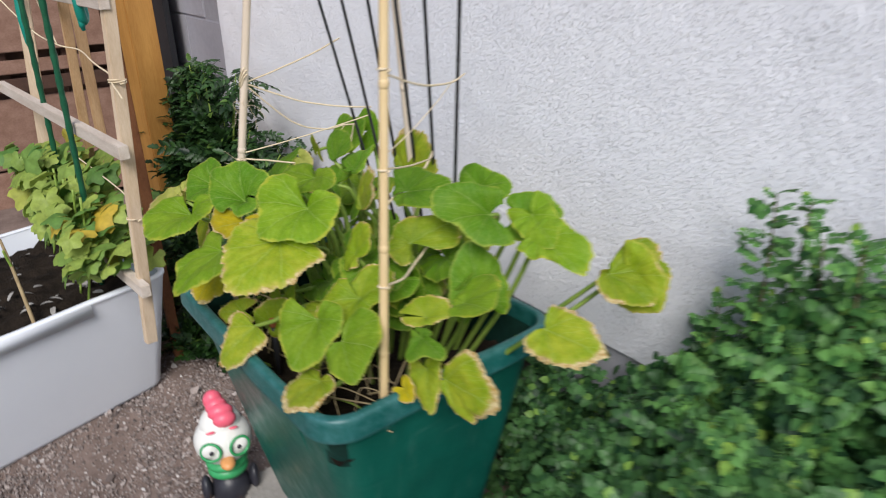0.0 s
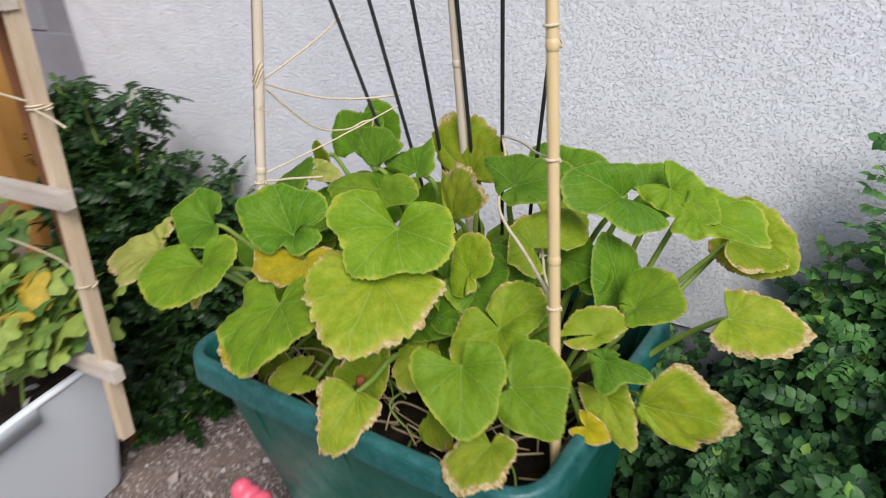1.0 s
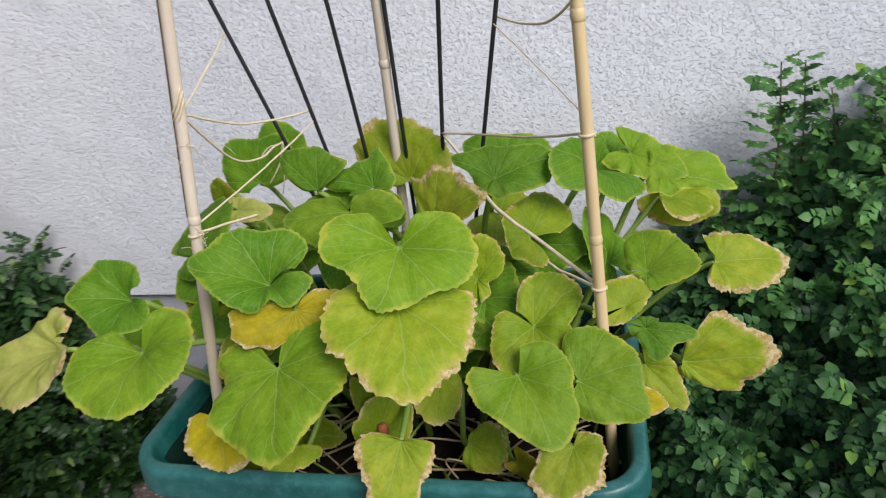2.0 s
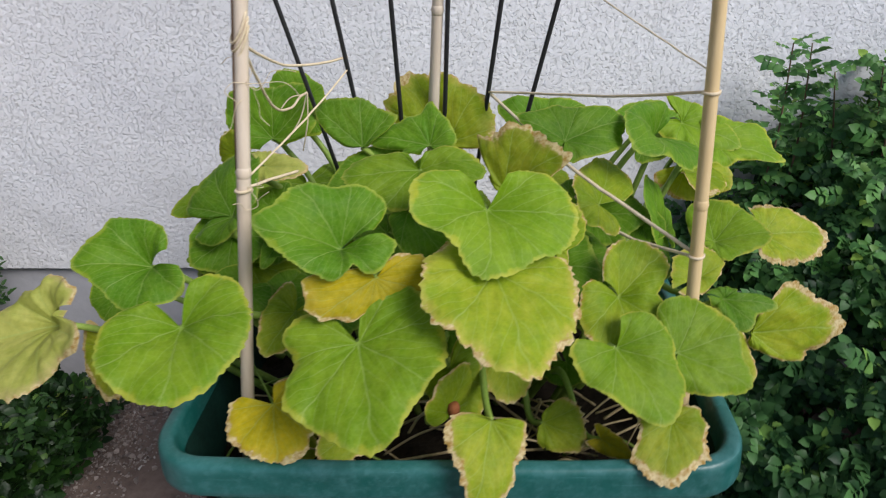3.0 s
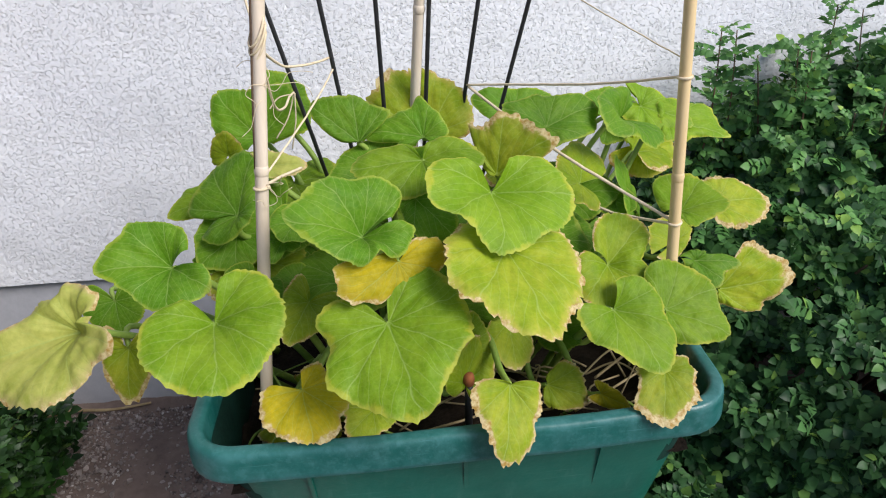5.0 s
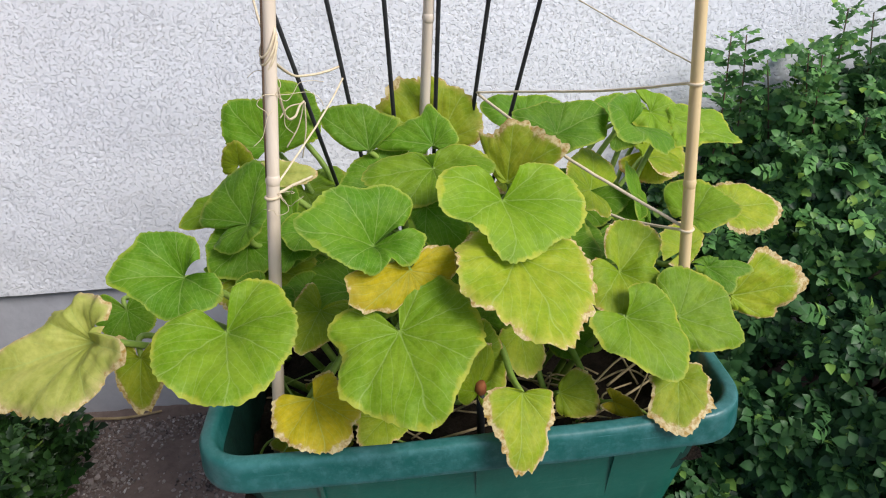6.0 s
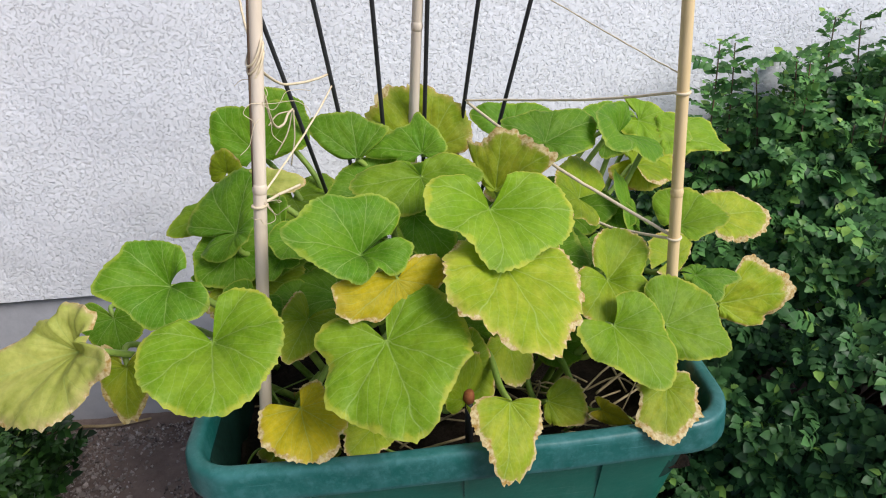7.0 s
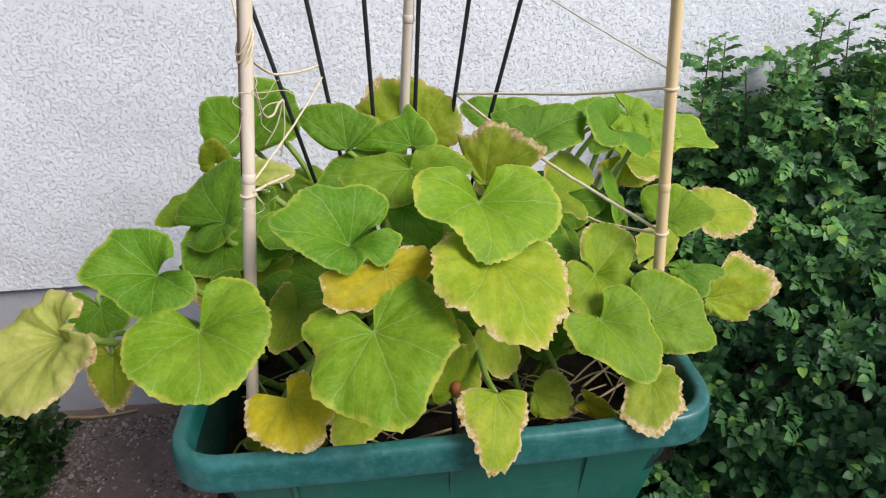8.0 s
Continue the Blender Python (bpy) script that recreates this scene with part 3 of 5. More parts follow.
def twine(name, pts, r=0.0013, label="thin tan jute twine tied between canes", steps=8):
    base = Vector(pts[0])
    c = [p - base for p in curve_pts(pts, steps)]
    c = [p + Vector((noise.noise(p * 60), noise.noise(p * 60 + Vector((5, 0, 0))), noise.noise(p * 60 + Vector((0, 9, 0))))) * 0.0006 for p in c]
    ob = new(name, mesh_of(name, tube(c, r, 6), MAT["twine"]))
    ob.location = base
    return tagged(ob, label, "twine", "garden twine")


def wrap(cane_pair, z, r, turns=2, rise=0.004):
    """Twine wound round a cane."""
    c = along(*cane_pair, z)
    pts = [c + Vector((math.cos(a) * r, math.sin(a) * r, rise * (a / math.tau - turns / 2))) for a in (math.tau * turns * k / (12 * turns) for k in range(12 * turns + 1))]
    return twine("twine_knot", pts, 0.0014, "jute twine wound round a bamboo cane", 1)


for z in (0.608, 0.747, 0.855):
    wrap(CR, z, 0.0060, 1, 0.003)
wrap(CL, 0.672, 0.0064, 1, 0.0020)

twine("twine", [(0.211, 0.094, 0.610), (0.165, 0.130, 0.632), (0.112, 0.168, 0.660), (0.075, 0.25, 0.672), (0.042, 0.300, 0.690)], 0.0018)
twine("twine", [(0.211, 0.094, 0.606), (0.190, 0.135, 0.594), (0.165, 0.168, 0.590), (0.13, 0.23, 0.60)], 0.0017)
twine("twine", [(0.205, 0.106, 0.747), (0.150, 0.18, 0.722), (0.090, 0.26, 0.702), (0.040, 0.302, 0.692)])
twine("twine", [(0.200, 0.108, 0.853), (0.175, 0.18, 0.826), (0.145, 0.25, 0.815), (0.115, 0.300, 0.816)])
twine("twine", [(-0.156, 0.112, 0.790), (-0.17, 0.17, 0.800), (-0.185, 0.24, 0.815), (-0.196, 0.297, 0.832)])
twine("twine", [(-0.157, 0.113, 0.786), (-0.150, 0.19, 0.752), (-0.130, 0.25, 0.738), (-0.110, 0.297, 0.733)])
twine("twine", [(-0.157, 0.112, 0.782), (-0.163, 0.181, 0.718), (-0.162, 0.235, 0.697), (-0.159, 0.272, 0.698), (-0.156, 0.294, 0.697)])
twine("twine", [(-0.165, 0.098, 0.683), (-0.148, 0.155, 0.693), (-0.128, 0.22, 0.706), (-0.110, 0.292, 0.721)], 0.0010)
twine("twine", [(-0.172, 0.090, 0.674), (-0.158, 0.128, 0.666), (-0.144, 0.169, 0.657)], 0.0014)
# loops and loose tails below the knot on the wire
for a, b, c in (((-0.156, 0.290, 0.697), (-0.166, 0.286, 0.670), (-0.181, 0.280, 0.648)), ((-0.155, 0.288, 0.697), (-0.158, 0.282, 0.665), (-0.165, 0.276, 0.636)), ((-0.157, 0.289, 0.696), (-0.172, 0.284, 0.694), (-0.184, 0.280, 0.683))):
    twine("twine", [a, b, c], 0.0008, "loose twine tail hanging from a trellis wire")
k = along(*CL, 0.790)
for dz, out in ((0.000, 0.0064), (0.006, 0.0070), (0.012, 0.0066)):
    twine("twine_knot", [k + Vector((math.cos(a) * out * 1.12, math.sin(a) * out, dz + 0.012 * math.cos(a - 0.6))) for a in (math.tau * q / 14 for q in range(15))], 0.0011, "jute twine wound slantwise round a bamboo cane", 2)

# tangle of frayed strands at the pale cane
q = random.Random(5)
for k in range(10):
    c = along(*CL, 0.760 if k % 3 else 0.676) + Vector((0.004, -0.004, 0))
    pts = [c]
    d = Vector((q.uniform(-0.2, 1.0), q.uniform(-0.6, 0.6), q.uniform(-1.0, 0.5))).normalized()
    for _ in range(5):
        d = (d + Vector((q.gauss(0, 0.7), q.gauss(0, 0.5), q.gauss(-0.15, 0.6)))).normalized()
        pts.append(pts[-1] + d * 0.010)
    twine("twine_end", pts, 0.00028, "frayed loose end of jute twine", 5)

twine("twine", [(0.2055, 0.104, 0.762), (0.176, 0.168, 0.777), (0.145, 0.228, 0.794), (0.113, 0.284, 0.812)], 0.0007)

# ---- the squash plant ----
squash = thing("squash_plant", "sprawling squash plant with broad yellowing leaves filling the green tub", "plant", at=(0, 0.2, 0.385))
SHAPE = ((0, 0.99), (10, 0.93), (26, 0.88), (46, 0.91), (70, 0.875), (94, 0.92), (118, 0.90), (140, 0.90), (152, 0.84), (162, 0.66), (168, 0.44), (172, 0.20))


def outline(deg):
    deg = abs(deg)
    for (a, p), (b, q) in zip(SHAPE, SHAPE[1:]):
        if a <= deg <= b:
            t = (deg - a) / (b - a)
            t = t * t * (3 - 2 * t)
            return p + (q - p) * t
    return SHAPE[-1][1]


def leaf_mesh(length, radii, cleft, opening, depth, seed, ruffle, ragged, material):
    """A blade round its sunken stalk: radii, in shares of the length, go round from one side of the cleft to the other."""
    r = random.Random(seed)
    seg, rings = 144, 14
    ph = [r.uniform(0, 6.28) for _ in range(4)]
    ends = [radii[0], *radii, radii[-1]]
    v, pol, f = [(0, 0, 0)], [(0, 0, 0)], []
    for j in range(1, rings + 1):
        s = j / rings
        for i in range(seg + 1):
            deg = cleft + opening + (360 - 2 * opening) * i / seg
            a = radians((deg + 180) % 360 - 180)
            k = min(len(radii) - 2, int(i / seg * (len(radii) - 1)))
            q = i / seg * (len(radii) - 1) - k
            r0, r1, r2, r3 = ends[k:k + 4]
            rad = 0.5 * (2 * r1 + (r2 - r0) * q + (2 * r0 - 5 * r1 + 4 * r2 - r3) * q * q + (3 * r1 - r0 - 3 * r2 + r3) * q ** 3)
            tooth = 0.012 * abs(math.sin(a * 24 + ph[1])) + 0.030 * noise.noise((math.cos(a) * 26 + seed, math.sin(a) * 26, 7.5))
            tooth += ragged * (0.045 * noise.noise((math.cos(a) * 5 + seed, math.sin(a) * 5, 0.5)) + 0.075 * noise.noise((math.cos(a) * 15 + seed, math.sin(a) * 15, 2.5)))
            rad *= 1 + (tooth if j == rings else tooth * 0.4 * s ** 4)
            x, y = length * rad * s * math.sin(a), length * rad * s * math.cos(a)
            k = abs(deg / 45 - round(deg / 45))
            z = depth * (1 - (1 - s) ** 2.1) + 0.020 * length * math.sin(math.pi * min(1, k * 2)) * s * (1.25 - s)
            z += 0.05 * length * s * (1 - s * s) + ruffle * length * s ** 3 * (math.sin(a * 5 + ph[2]) + 0.6 * math.sin(a * 9 + ph[3]))
            z += 0.040 * length * noise.noise((x * 32 + seed, y * 32, 1.0)) * s + 0.026 * length * noise.noise((x * 85, y * 85 + seed, 4.0)) * min(1.0, 3 * s)
            z -= 0.05 * length * s ** 6 * (0.6 + noise.noise((math.cos(a) * 2.2 + seed, math.sin(a) * 2.2, 3.0)))
            v.append((x, y, z))
            pol.append((a, s, 0))
    n = seg + 1
    for i in range(seg):
        f.append((0, 1 + i + 1, 1 + i))
    for j in range(rings - 1):
        for i in range(seg):
            a = 1 + j * n + i
            f.append((a, a + 1, a + n + 1, a + n))
    me = mesh_from("leaf", v, f, material)
    at = me.attributes.new("polar", "FLOAT_VECTOR", "POINT")
    at.data.foreach_set("vector", np.array(pol, dtype=np.float32).ravel())
    return me


LEAVES = []


def leaf(p, t, tone, face, radii, cleft=180, opening=4, depth=0.006, ruffle=0.022, ragged=None, root=None):
    """A squash leaf: p the stalk's top, t the tip; face: where its upper side looks; cleft: where the notch opens, degrees from the tip."""
    p, t = Vector(p), Vector(t)
    y = (t - p).normalized()
    z = Vector(face)
    z = (z - y * z.dot(y)).normalized()
    x = y.cross(z)
    m = Matrix.Translation(p) @ Matrix((x, y, z)).transposed().to_4x4()
    seed = len(LEAVES) + 1
    if ragged is None:
        ragged = (0.10, 0.22, 0.40, 0.8, 0.7, 1.1, 0.5)[tone]
    ob = new("leaf", leaf_mesh((t - p).length, radii, cleft, opening, depth, seed, ruffle, ragged, LEAF[tone]))
    ob.parent = squash
    local = Matrix.Translation(-Vector(squash.location)) @ m
    ob.matrix_local = local
    root = Vector(root) if root else Vector((p.x * 0.55, 0.13 + p.y * 0.45, 0.385))
    inv = m.inverted()
    mid = (p + root) / 2 + Vector((0, 0.02, 0.05 if abs(p.x) < 0.25 else 0.005))
    near = p - z * 0.022 - y * 0.014
    pts = [inv @ q for q in curve_pts([p - z * 0.0005, near, mid, root], 7)]
    stalk = new("stalk", mesh_of("stalk", tube(pts, [0.0026 + 0.0018 * k / len(pts) for k in range(len(pts))], 8), MAT["stalk"]))
    stalk.parent = ob
    LEAVES.append(ob)
    return ob


def plain_leaf(p, t, width, tone, face=(0.0, -0.72, 0.70), opening=23, lobe=1.0, ragged=None):
    """A leaf of the usual heart shape, its width given."""
    length = (Vector(t) - Vector(p)).length
    sx = width / (1.74 * length)
    radii = []
    for k in range(25):
        deg = -180 + opening + (360 - 2 * opening) * k / 24
        u = min(1.0, max(0.0, (abs(deg) - 85) / 65))
        back = 1 - (1 - lobe) * u * u * (3 - 2 * u)
        a = radians(deg)
        radii.append(outline(deg * 172 / (180 - opening)) * back / math.hypot(math.sin(a) / sx, math.cos(a)))
    return leaf(p, t, tone, face, radii, 180, opening, 0.10 * length, ragged=ragged)


leaf((0.033, 0.093, 0.651), (0.023, 0.031, 0.612), 1, (0.27, -0.54, 0.79), (0.38, 0.52, 0.7, 0.79, 0.84, 0.9, 0.97, 1.0, 0.97, 0.92, 0.85, 0.84, 0.89, 0.95, 0.98, 0.91, 0.81, 0.78, 0.83, 0.96, 0.96, 0.94, 0.86, 0.68, 0.51), 157, 40, 0.024)
leaf((0.039, 0.046, 0.619), (0.062, -0.038, 0.576), 3, (0.29, -0.36, 0.88), (0.35, 0.6, 0.74, 0.71, 0.7, 0.75, 0.79, 0.81, 0.84, 0.9, 1.0, 0.97, 0.9, 0.82, 0.75, 0.78, 0.76, 0.72, 0.67, 0.62, 0.56, 0.5, 0.46, 0.4, 0.37), 200, 45, 0.006)
leaf((-0.069, 0.005, 0.578), (-0.046, -0.071, 0.538), 1, (-0.07, -0.48, 0.87), (0.54, 0.61, 0.65, 0.7, 0.73, 0.73, 0.75, 0.79, 0.81, 0.76, 0.77, 0.83, 0.97, 1.0, 0.9, 0.85, 0.82, 0.83, 0.7, 0.59, 0.61, 0.68, 0.63, 0.51, 0.34), 173, 24, 0.008)
leaf((-0.057, 0.039, 0.618), (-0.104, 0.008, 0.600), 4, (0.39, -0.83, 0.40), (0.23, 0.41, 0.54, 0.71, 0.76, 0.78, 0.72, 0.66, 0.53, 0.47, 0.43, 0.41, 0.41, 0.44, 0.52, 0.66, 0.73, 0.92, 1.0, 0.98, 0.92, 0.48, 0.32, 0.25, 0.21), 116, 33, 0.003)
leaf((-0.087, 0.057, 0.634), (-0.155, 0.043, 0.654), 0, (0.33, -0.55, 0.76), (0.44, 0.57, 0.54, 0.52, 0.51, 0.43, 0.32, 0.39, 0.48, 0.52, 0.56, 0.62, 0.7, 0.83, 1.0, 0.86, 0.82, 0.78, 0.71, 0.67, 0.69, 0.71, 0.69, 0.6, 0.36), 156, 5, 0.024)
leaf((-0.214, 0.017, 0.584), (-0.206, -0.050, 0.552), 1, (0.13, -0.41, 0.90), (0.42, 0.56, 0.64, 0.69, 0.72, 0.73, 0.76, 0.78, 0.8, 0.81, 0.83, 0.89, 0.95, 1.0, 1.0, 0.98, 0.94, 0.92, 0.89, 0.83, 0.77, 0.71, 0.59, 0.46, 0.34), 157, 38, 0.024)
leaf((-0.258, 0.077, 0.606), (-0.316, 0.069, 0.606), 0, (0.09, -0.63, 0.77), (0.54, 0.71, 0.79, 0.8, 0.77, 0.76, 0.77, 0.78, 0.73, 0.69, 0.73, 0.82, 1.0, 0.95, 0.87, 0.78, 0.81, 0.73, 0.65, 0.6, 0.57, 0.54, 0.47, 0.39, 0.34), 178, 19, 0.024)
leaf((-0.339, 0.050, 0.563), (-0.442, 0.040, 0.523), 6, (-0.25, -0.54, 0.80), (0.21, 0.19, 0.45, 0.59, 0.49, 0.53, 0.57, 0.63, 0.64, 0.67, 0.74, 0.9, 1.0, 0.61, 0.44, 0.4, 0.35, 0.28, 0.31, 0.36, 0.35, 0.34, 0.33, 0.33, 0.25), 180, 4, 0.024)
leaf((-0.212, 0.161, 0.613), (-0.193, 0.211, 0.658), 0, (-0.28, -0.58, 0.76), (0.3, 0.75, 0.81, 0.8, 0.86, 0.94, 0.96, 1.0, 0.92, 0.63, 0.48, 0.38, 0.32, 0.29, 0.28, 0.27, 0.27, 0.29, 0.32, 0.38, 0.45, 0.51, 0.56, 0.57, 0.39), 245, 3, 0.006)
leaf((-0.203, 0.297, 0.643), (-0.249, 0.326, 0.689), 0, (-0.10, -0.88, 0.47), (0.26, 0.3, 0.4, 0.57, 0.63, 0.69, 0.76, 0.85, 0.94, 1.0, 0.95, 0.86, 0.8, 0.78, 0.82, 0.93, 0.98, 0.95, 0.88, 0.81, 0.76, 0.65, 0.44, 0.31, 0.26), 211, 55, 0.007)
leaf((-0.087, 0.208, 0.665), (-0.135, 0.238, 0.697), 0, (-0.05, -0.77, 0.64), (0.04, 0.05, 0.09, 0.25, 0.4, 0.63, 0.9, 1.0, 0.92, 0.84, 0.79, 0.77, 0.71, 0.66, 0.66, 0.69, 0.69, 0.3, 0.16, 0.1, 0.07, 0.06, 0.05, 0.05, 0.04), 237, 52, 0.005)
leaf((-0.020, 0.203, 0.668), (-0.078, 0.224, 0.670), 0, (-0.21, -0.63, 0.75), (0.2, 0.23, 0.3, 0.45, 0.46, 1.0, 0.98, 0.86, 0.69, 0.64, 0.6, 0.62, 0.8, 0.66, 0.56, 0.52, 0.48, 0.45, 0.45, 0.45, 0.45, 0.39, 0.28, 0.22, 0.2), 253, 40, 0.005)
leaf((-0.007, 0.298, 0.636), (-0.027, 0.334, 0.712), 3, (-0.05, -0.90, 0.43), (0.14, 0.19, 0.28, 0.41, 0.59, 0.72, 0.93, 0.94, 0.98, 1.0, 0.95, 0.89, 0.87, 0.8, 0.78, 0.75, 0.74, 0.72, 0.69, 0.66, 0.63, 0.53, 0.3, 0.19, 0.15), 196, 55, 0.008)
leaf((0.104, 0.343, 0.642), (0.156, 0.363, 0.659), 0, (0.05, -0.71, 0.71), (0.55, 0.67, 0.82, 0.96, 0.84, 0.71, 0.59, 0.54, 0.53, 0.55, 0.62, 0.75, 0.92, 1.0, 0.93, 0.73, 0.55, 0.45, 0.4, 0.39, 0.36, 0.35, 0.37, 0.43, 0.48), 180, 4, 0.007)
leaf((0.111, 0.205, 0.671), (0.135, 0.258, 0.703), 0, (0.15, -0.56, 0.81), (0.33, 0.32, 0.32, 0.33, 0.36, 0.47, 0.77, 0.67, 0.6, 0.56, 0.57, 0.58, 0.63, 0.74, 0.94, 1.0, 0.89, 0.82, 0.63, 0.5, 0.43, 0.4, 0.4, 0.37, 0.35), 180, 4, 0.007)
leaf((0.211, 0.262, 0.653), (0.179, 0.192, 0.639), 0, (0.57, -0.41, 0.71), (0.69, 0.69, 0.66, 0.65, 0.67, 0.66, 0.65, 0.63, 0.67, 0.78, 0.93, 1.0, 0.99, 0.88, 0.71, 0.59, 0.5, 0.44, 0.41, 0.39, 0.37, 0.33, 0.29, 0.25, 0.23), 214, 41, 0.024)
leaf((0.281, 0.283, 0.638), (0.358, 0.277, 0.616), 1, (0.18, -0.59, 0.79), (0.18, 0.19, 0.23, 0.31, 0.37, 0.43, 0.45, 0.46, 0.51, 0.63, 0.86, 0.92, 1.0, 0.56, 0.42, 0.4, 0.4, 0.38, 0.37, 0.4, 0.31, 0.23, 0.19, 0.18, 0.17), 180, 4, 0.006)
leaf((-0.026, 0.139, 0.669), (-0.093, 0.131, 0.661), 1, (-0.03, -0.60, 0.80), (0.25, 0.31, 0.42, 0.55, 0.68, 0.79, 0.88, 0.79, 0.58, 0.5, 0.46, 0.48, 0.54, 0.61, 0.66, 0.71, 0.73, 0.78, 0.88, 1.0, 0.93, 0.72, 0.46, 0.31, 0.24), 91, 28, 0.008)
leaf((0.052, 0.167, 0.637), (0.064, 0.184, 0.703), 5, (-0.35, -0.89, 0.29), (0.03, 0.04, 0.07, 0.1, 0.12, 0.15, 0.21, 0.28, 0.32, 0.77, 0.77, 0.76, 0.86, 0.92, 0.91, 0.88, 0.9, 1.0, 0.99, 0.66, 0.2, 0.11, 0.07, 0.04, 0.03), 171, 55, 0.006)
leaf((0.145, 0.181, 0.614), (0.164, 0.243, 0.635), 2, (0.51, -0.41, 0.76), (0.45, 0.5, 0.51, 0.49, 0.49, 0.49, 0.5, 0.45, 0.41, 0.4, 0.4, 0.43, 0.48, 0.5, 0.53, 0.56, 0.59, 0.65, 0.74, 0.87, 1.0, 1.0, 0.97, 0.85, 0.54), 82, 35, 0.003)
leaf((-0.035, 0.109, 0.643), (-0.005, 0.077, 0.617), 0, (0.05, -0.60, 0.80), (0.14, 0.15, 0.18, 0.23, 0.29, 0.35, 0.44, 0.57, 0.79, 0.93, 1.0, 0.96, 0.88, 0.73, 0.56, 0.45, 0.39, 0.36, 0.28, 0.21, 0.17, 0.16, 0.15, 0.15, 0.14), 210, 11, 0.004)
leaf((0.261, 0.175, 0.575), (0.313, 0.171, 0.586), 1, (-0.21, -0.37, 0.91), (0.32, 0.39, 0.46, 0.58, 0.79, 0.96, 1.0, 0.97, 0.96, 0.92, 0.9, 0.94, 0.99, 0.93, 0.72, 0.58, 0.52, 0.55, 0.49, 0.4, 0.31, 0.27, 0.25, 0.26, 0.27), 180, 4, 0.005)
leaf((0.337, 0.240, 0.548), (0.414, 0.257, 0.538), 5, (0.22, -0.52, 0.83), (0.09, 0.36, 0.43, 0.45, 0.47, 0.49, 0.54, 0.61, 0.71, 0.75, 0.86, 1.0, 0.96, 0.86, 0.8, 0.72, 0.63, 0.55, 0.5, 0.49, 0.48, 0.44, 0.42, 0.33, 0.17), 187, 55, 0.006)
leaf((0.291, 0.120, 0.505), (0.376, 0.127, 0.513), 5, (0.06, -0.97, 0.25), (0.04, 0.06, 0.11, 0.26, 0.33, 0.67, 0.73, 0.73, 0.82, 0.9, 1.0, 0.98, 0.84, 0.74, 0.71, 0.54, 0.35, 0.25, 0.22, 0.2, 0.17, 0.13, 0.1, 0.06, 0.04), 196, 55, 0.004)
leaf((0.255, 0.114, 0.548), (0.303, 0.109, 0.542), 0, (0.05, -0.51, 0.86), (0.35, 0.31, 0.28, 0.25, 0.23, 0.23, 0.25, 0.27, 0.29, 0.32, 0.3, 0.8, 1.0, 0.72, 0.64, 0.72, 0.76, 0.66, 0.45, 0.34, 0.3, 0.29, 0.31, 0.32, 0.34), 180, 4, 0.004)
leaf((0.238, 0.134, 0.560), (0.268, 0.153, 0.565), 3, (0.21, -0.52, 0.83), (1.0, 0.94, 0.88, 0.84, 0.86, 0.82, 0.81, 0.83, 0.87, 0.95, 0.94, 0.93, 0.82, 0.6, 0.49, 0.42, 0.37, 0.35, 0.36, 0.4, 0.48, 0.57, 0.67, 0.83, 0.92), 180, 4, 0.004)
leaf((0.152, 0.093, 0.564), (0.153, 0.047, 0.528), 2, (0.14, -0.61, 0.78), (0.34, 0.42, 0.56, 0.73, 0.85, 0.93, 0.97, 0.97, 0.87, 0.69, 0.56, 0.64, 0.73, 0.77, 0.84, 0.87, 0.95, 0.97, 1.0, 0.94, 0.83, 0.73, 0.66, 0.62, 0.51), 118, 5, 0.014)
leaf((0.141, 0.038, 0.549), (0.169, -0.009, 0.505), 1, (0.25, -0.58, 0.78), (0.33, 0.38, 0.45, 0.5, 0.56, 0.58, 0.61, 0.64, 0.67, 0.66, 0.73, 0.87, 0.93, 1.0, 1.0, 0.88, 0.78, 0.72, 0.68, 0.66, 0.68, 0.69, 0.69, 0.69, 0.59), 158, 43, 0.015)
leaf((0.194, 0.041, 0.542), (0.251, 0.022, 0.520), 1, (0.09, -0.61, 0.79), (0.29, 0.49, 0.65, 0.73, 0.76, 0.81, 0.82, 0.83, 0.85, 0.87, 0.88, 0.86, 0.85, 0.89, 0.97, 1.0, 0.86, 0.75, 0.66, 0.59, 0.53, 0.47, 0.39, 0.33, 0.26), 150, 55, 0.005)
leaf((0.036, -0.003, 0.506), (0.020, -0.053, 0.458), 5, (0.31, -0.71, 0.63), (0.06, 0.08, 0.22, 0.4, 0.44, 0.47, 0.5, 0.52, 0.55, 0.61, 0.8, 0.92, 1.0, 0.99, 0.81, 0.69, 0.64, 0.62, 0.6, 0.57, 0.54, 0.46, 0.27, 0.09, 0.07), 172, 55, 0.005)
leaf((0.188, 0.010, 0.495), (0.172, -0.033, 0.467), 5, (0.03, -0.56, 0.83), (0.24, 0.28, 0.33, 0.39, 0.46, 0.49, 0.53, 0.53, 0.56, 0.62, 0.74, 0.75, 0.78, 0.9, 1.0, 0.98, 0.94, 0.92, 0.71, 0.59, 0.55, 0.52, 0.37, 0.28, 0.24), 149, 32, 0.004)
leaf((-0.152, 0.019, 0.502), (-0.181, -0.018, 0.480), 4, (0.12, -0.58, 0.80), (0.34, 0.4, 0.48, 0.56, 0.55, 0.51, 0.47, 0.54, 0.67, 0.83, 0.87, 0.85, 0.98, 1.0, 1.0, 0.93, 0.9, 0.91, 0.88, 0.86, 0.83, 0.78, 0.73, 0.67, 0.54), 105, 38, 0.004)
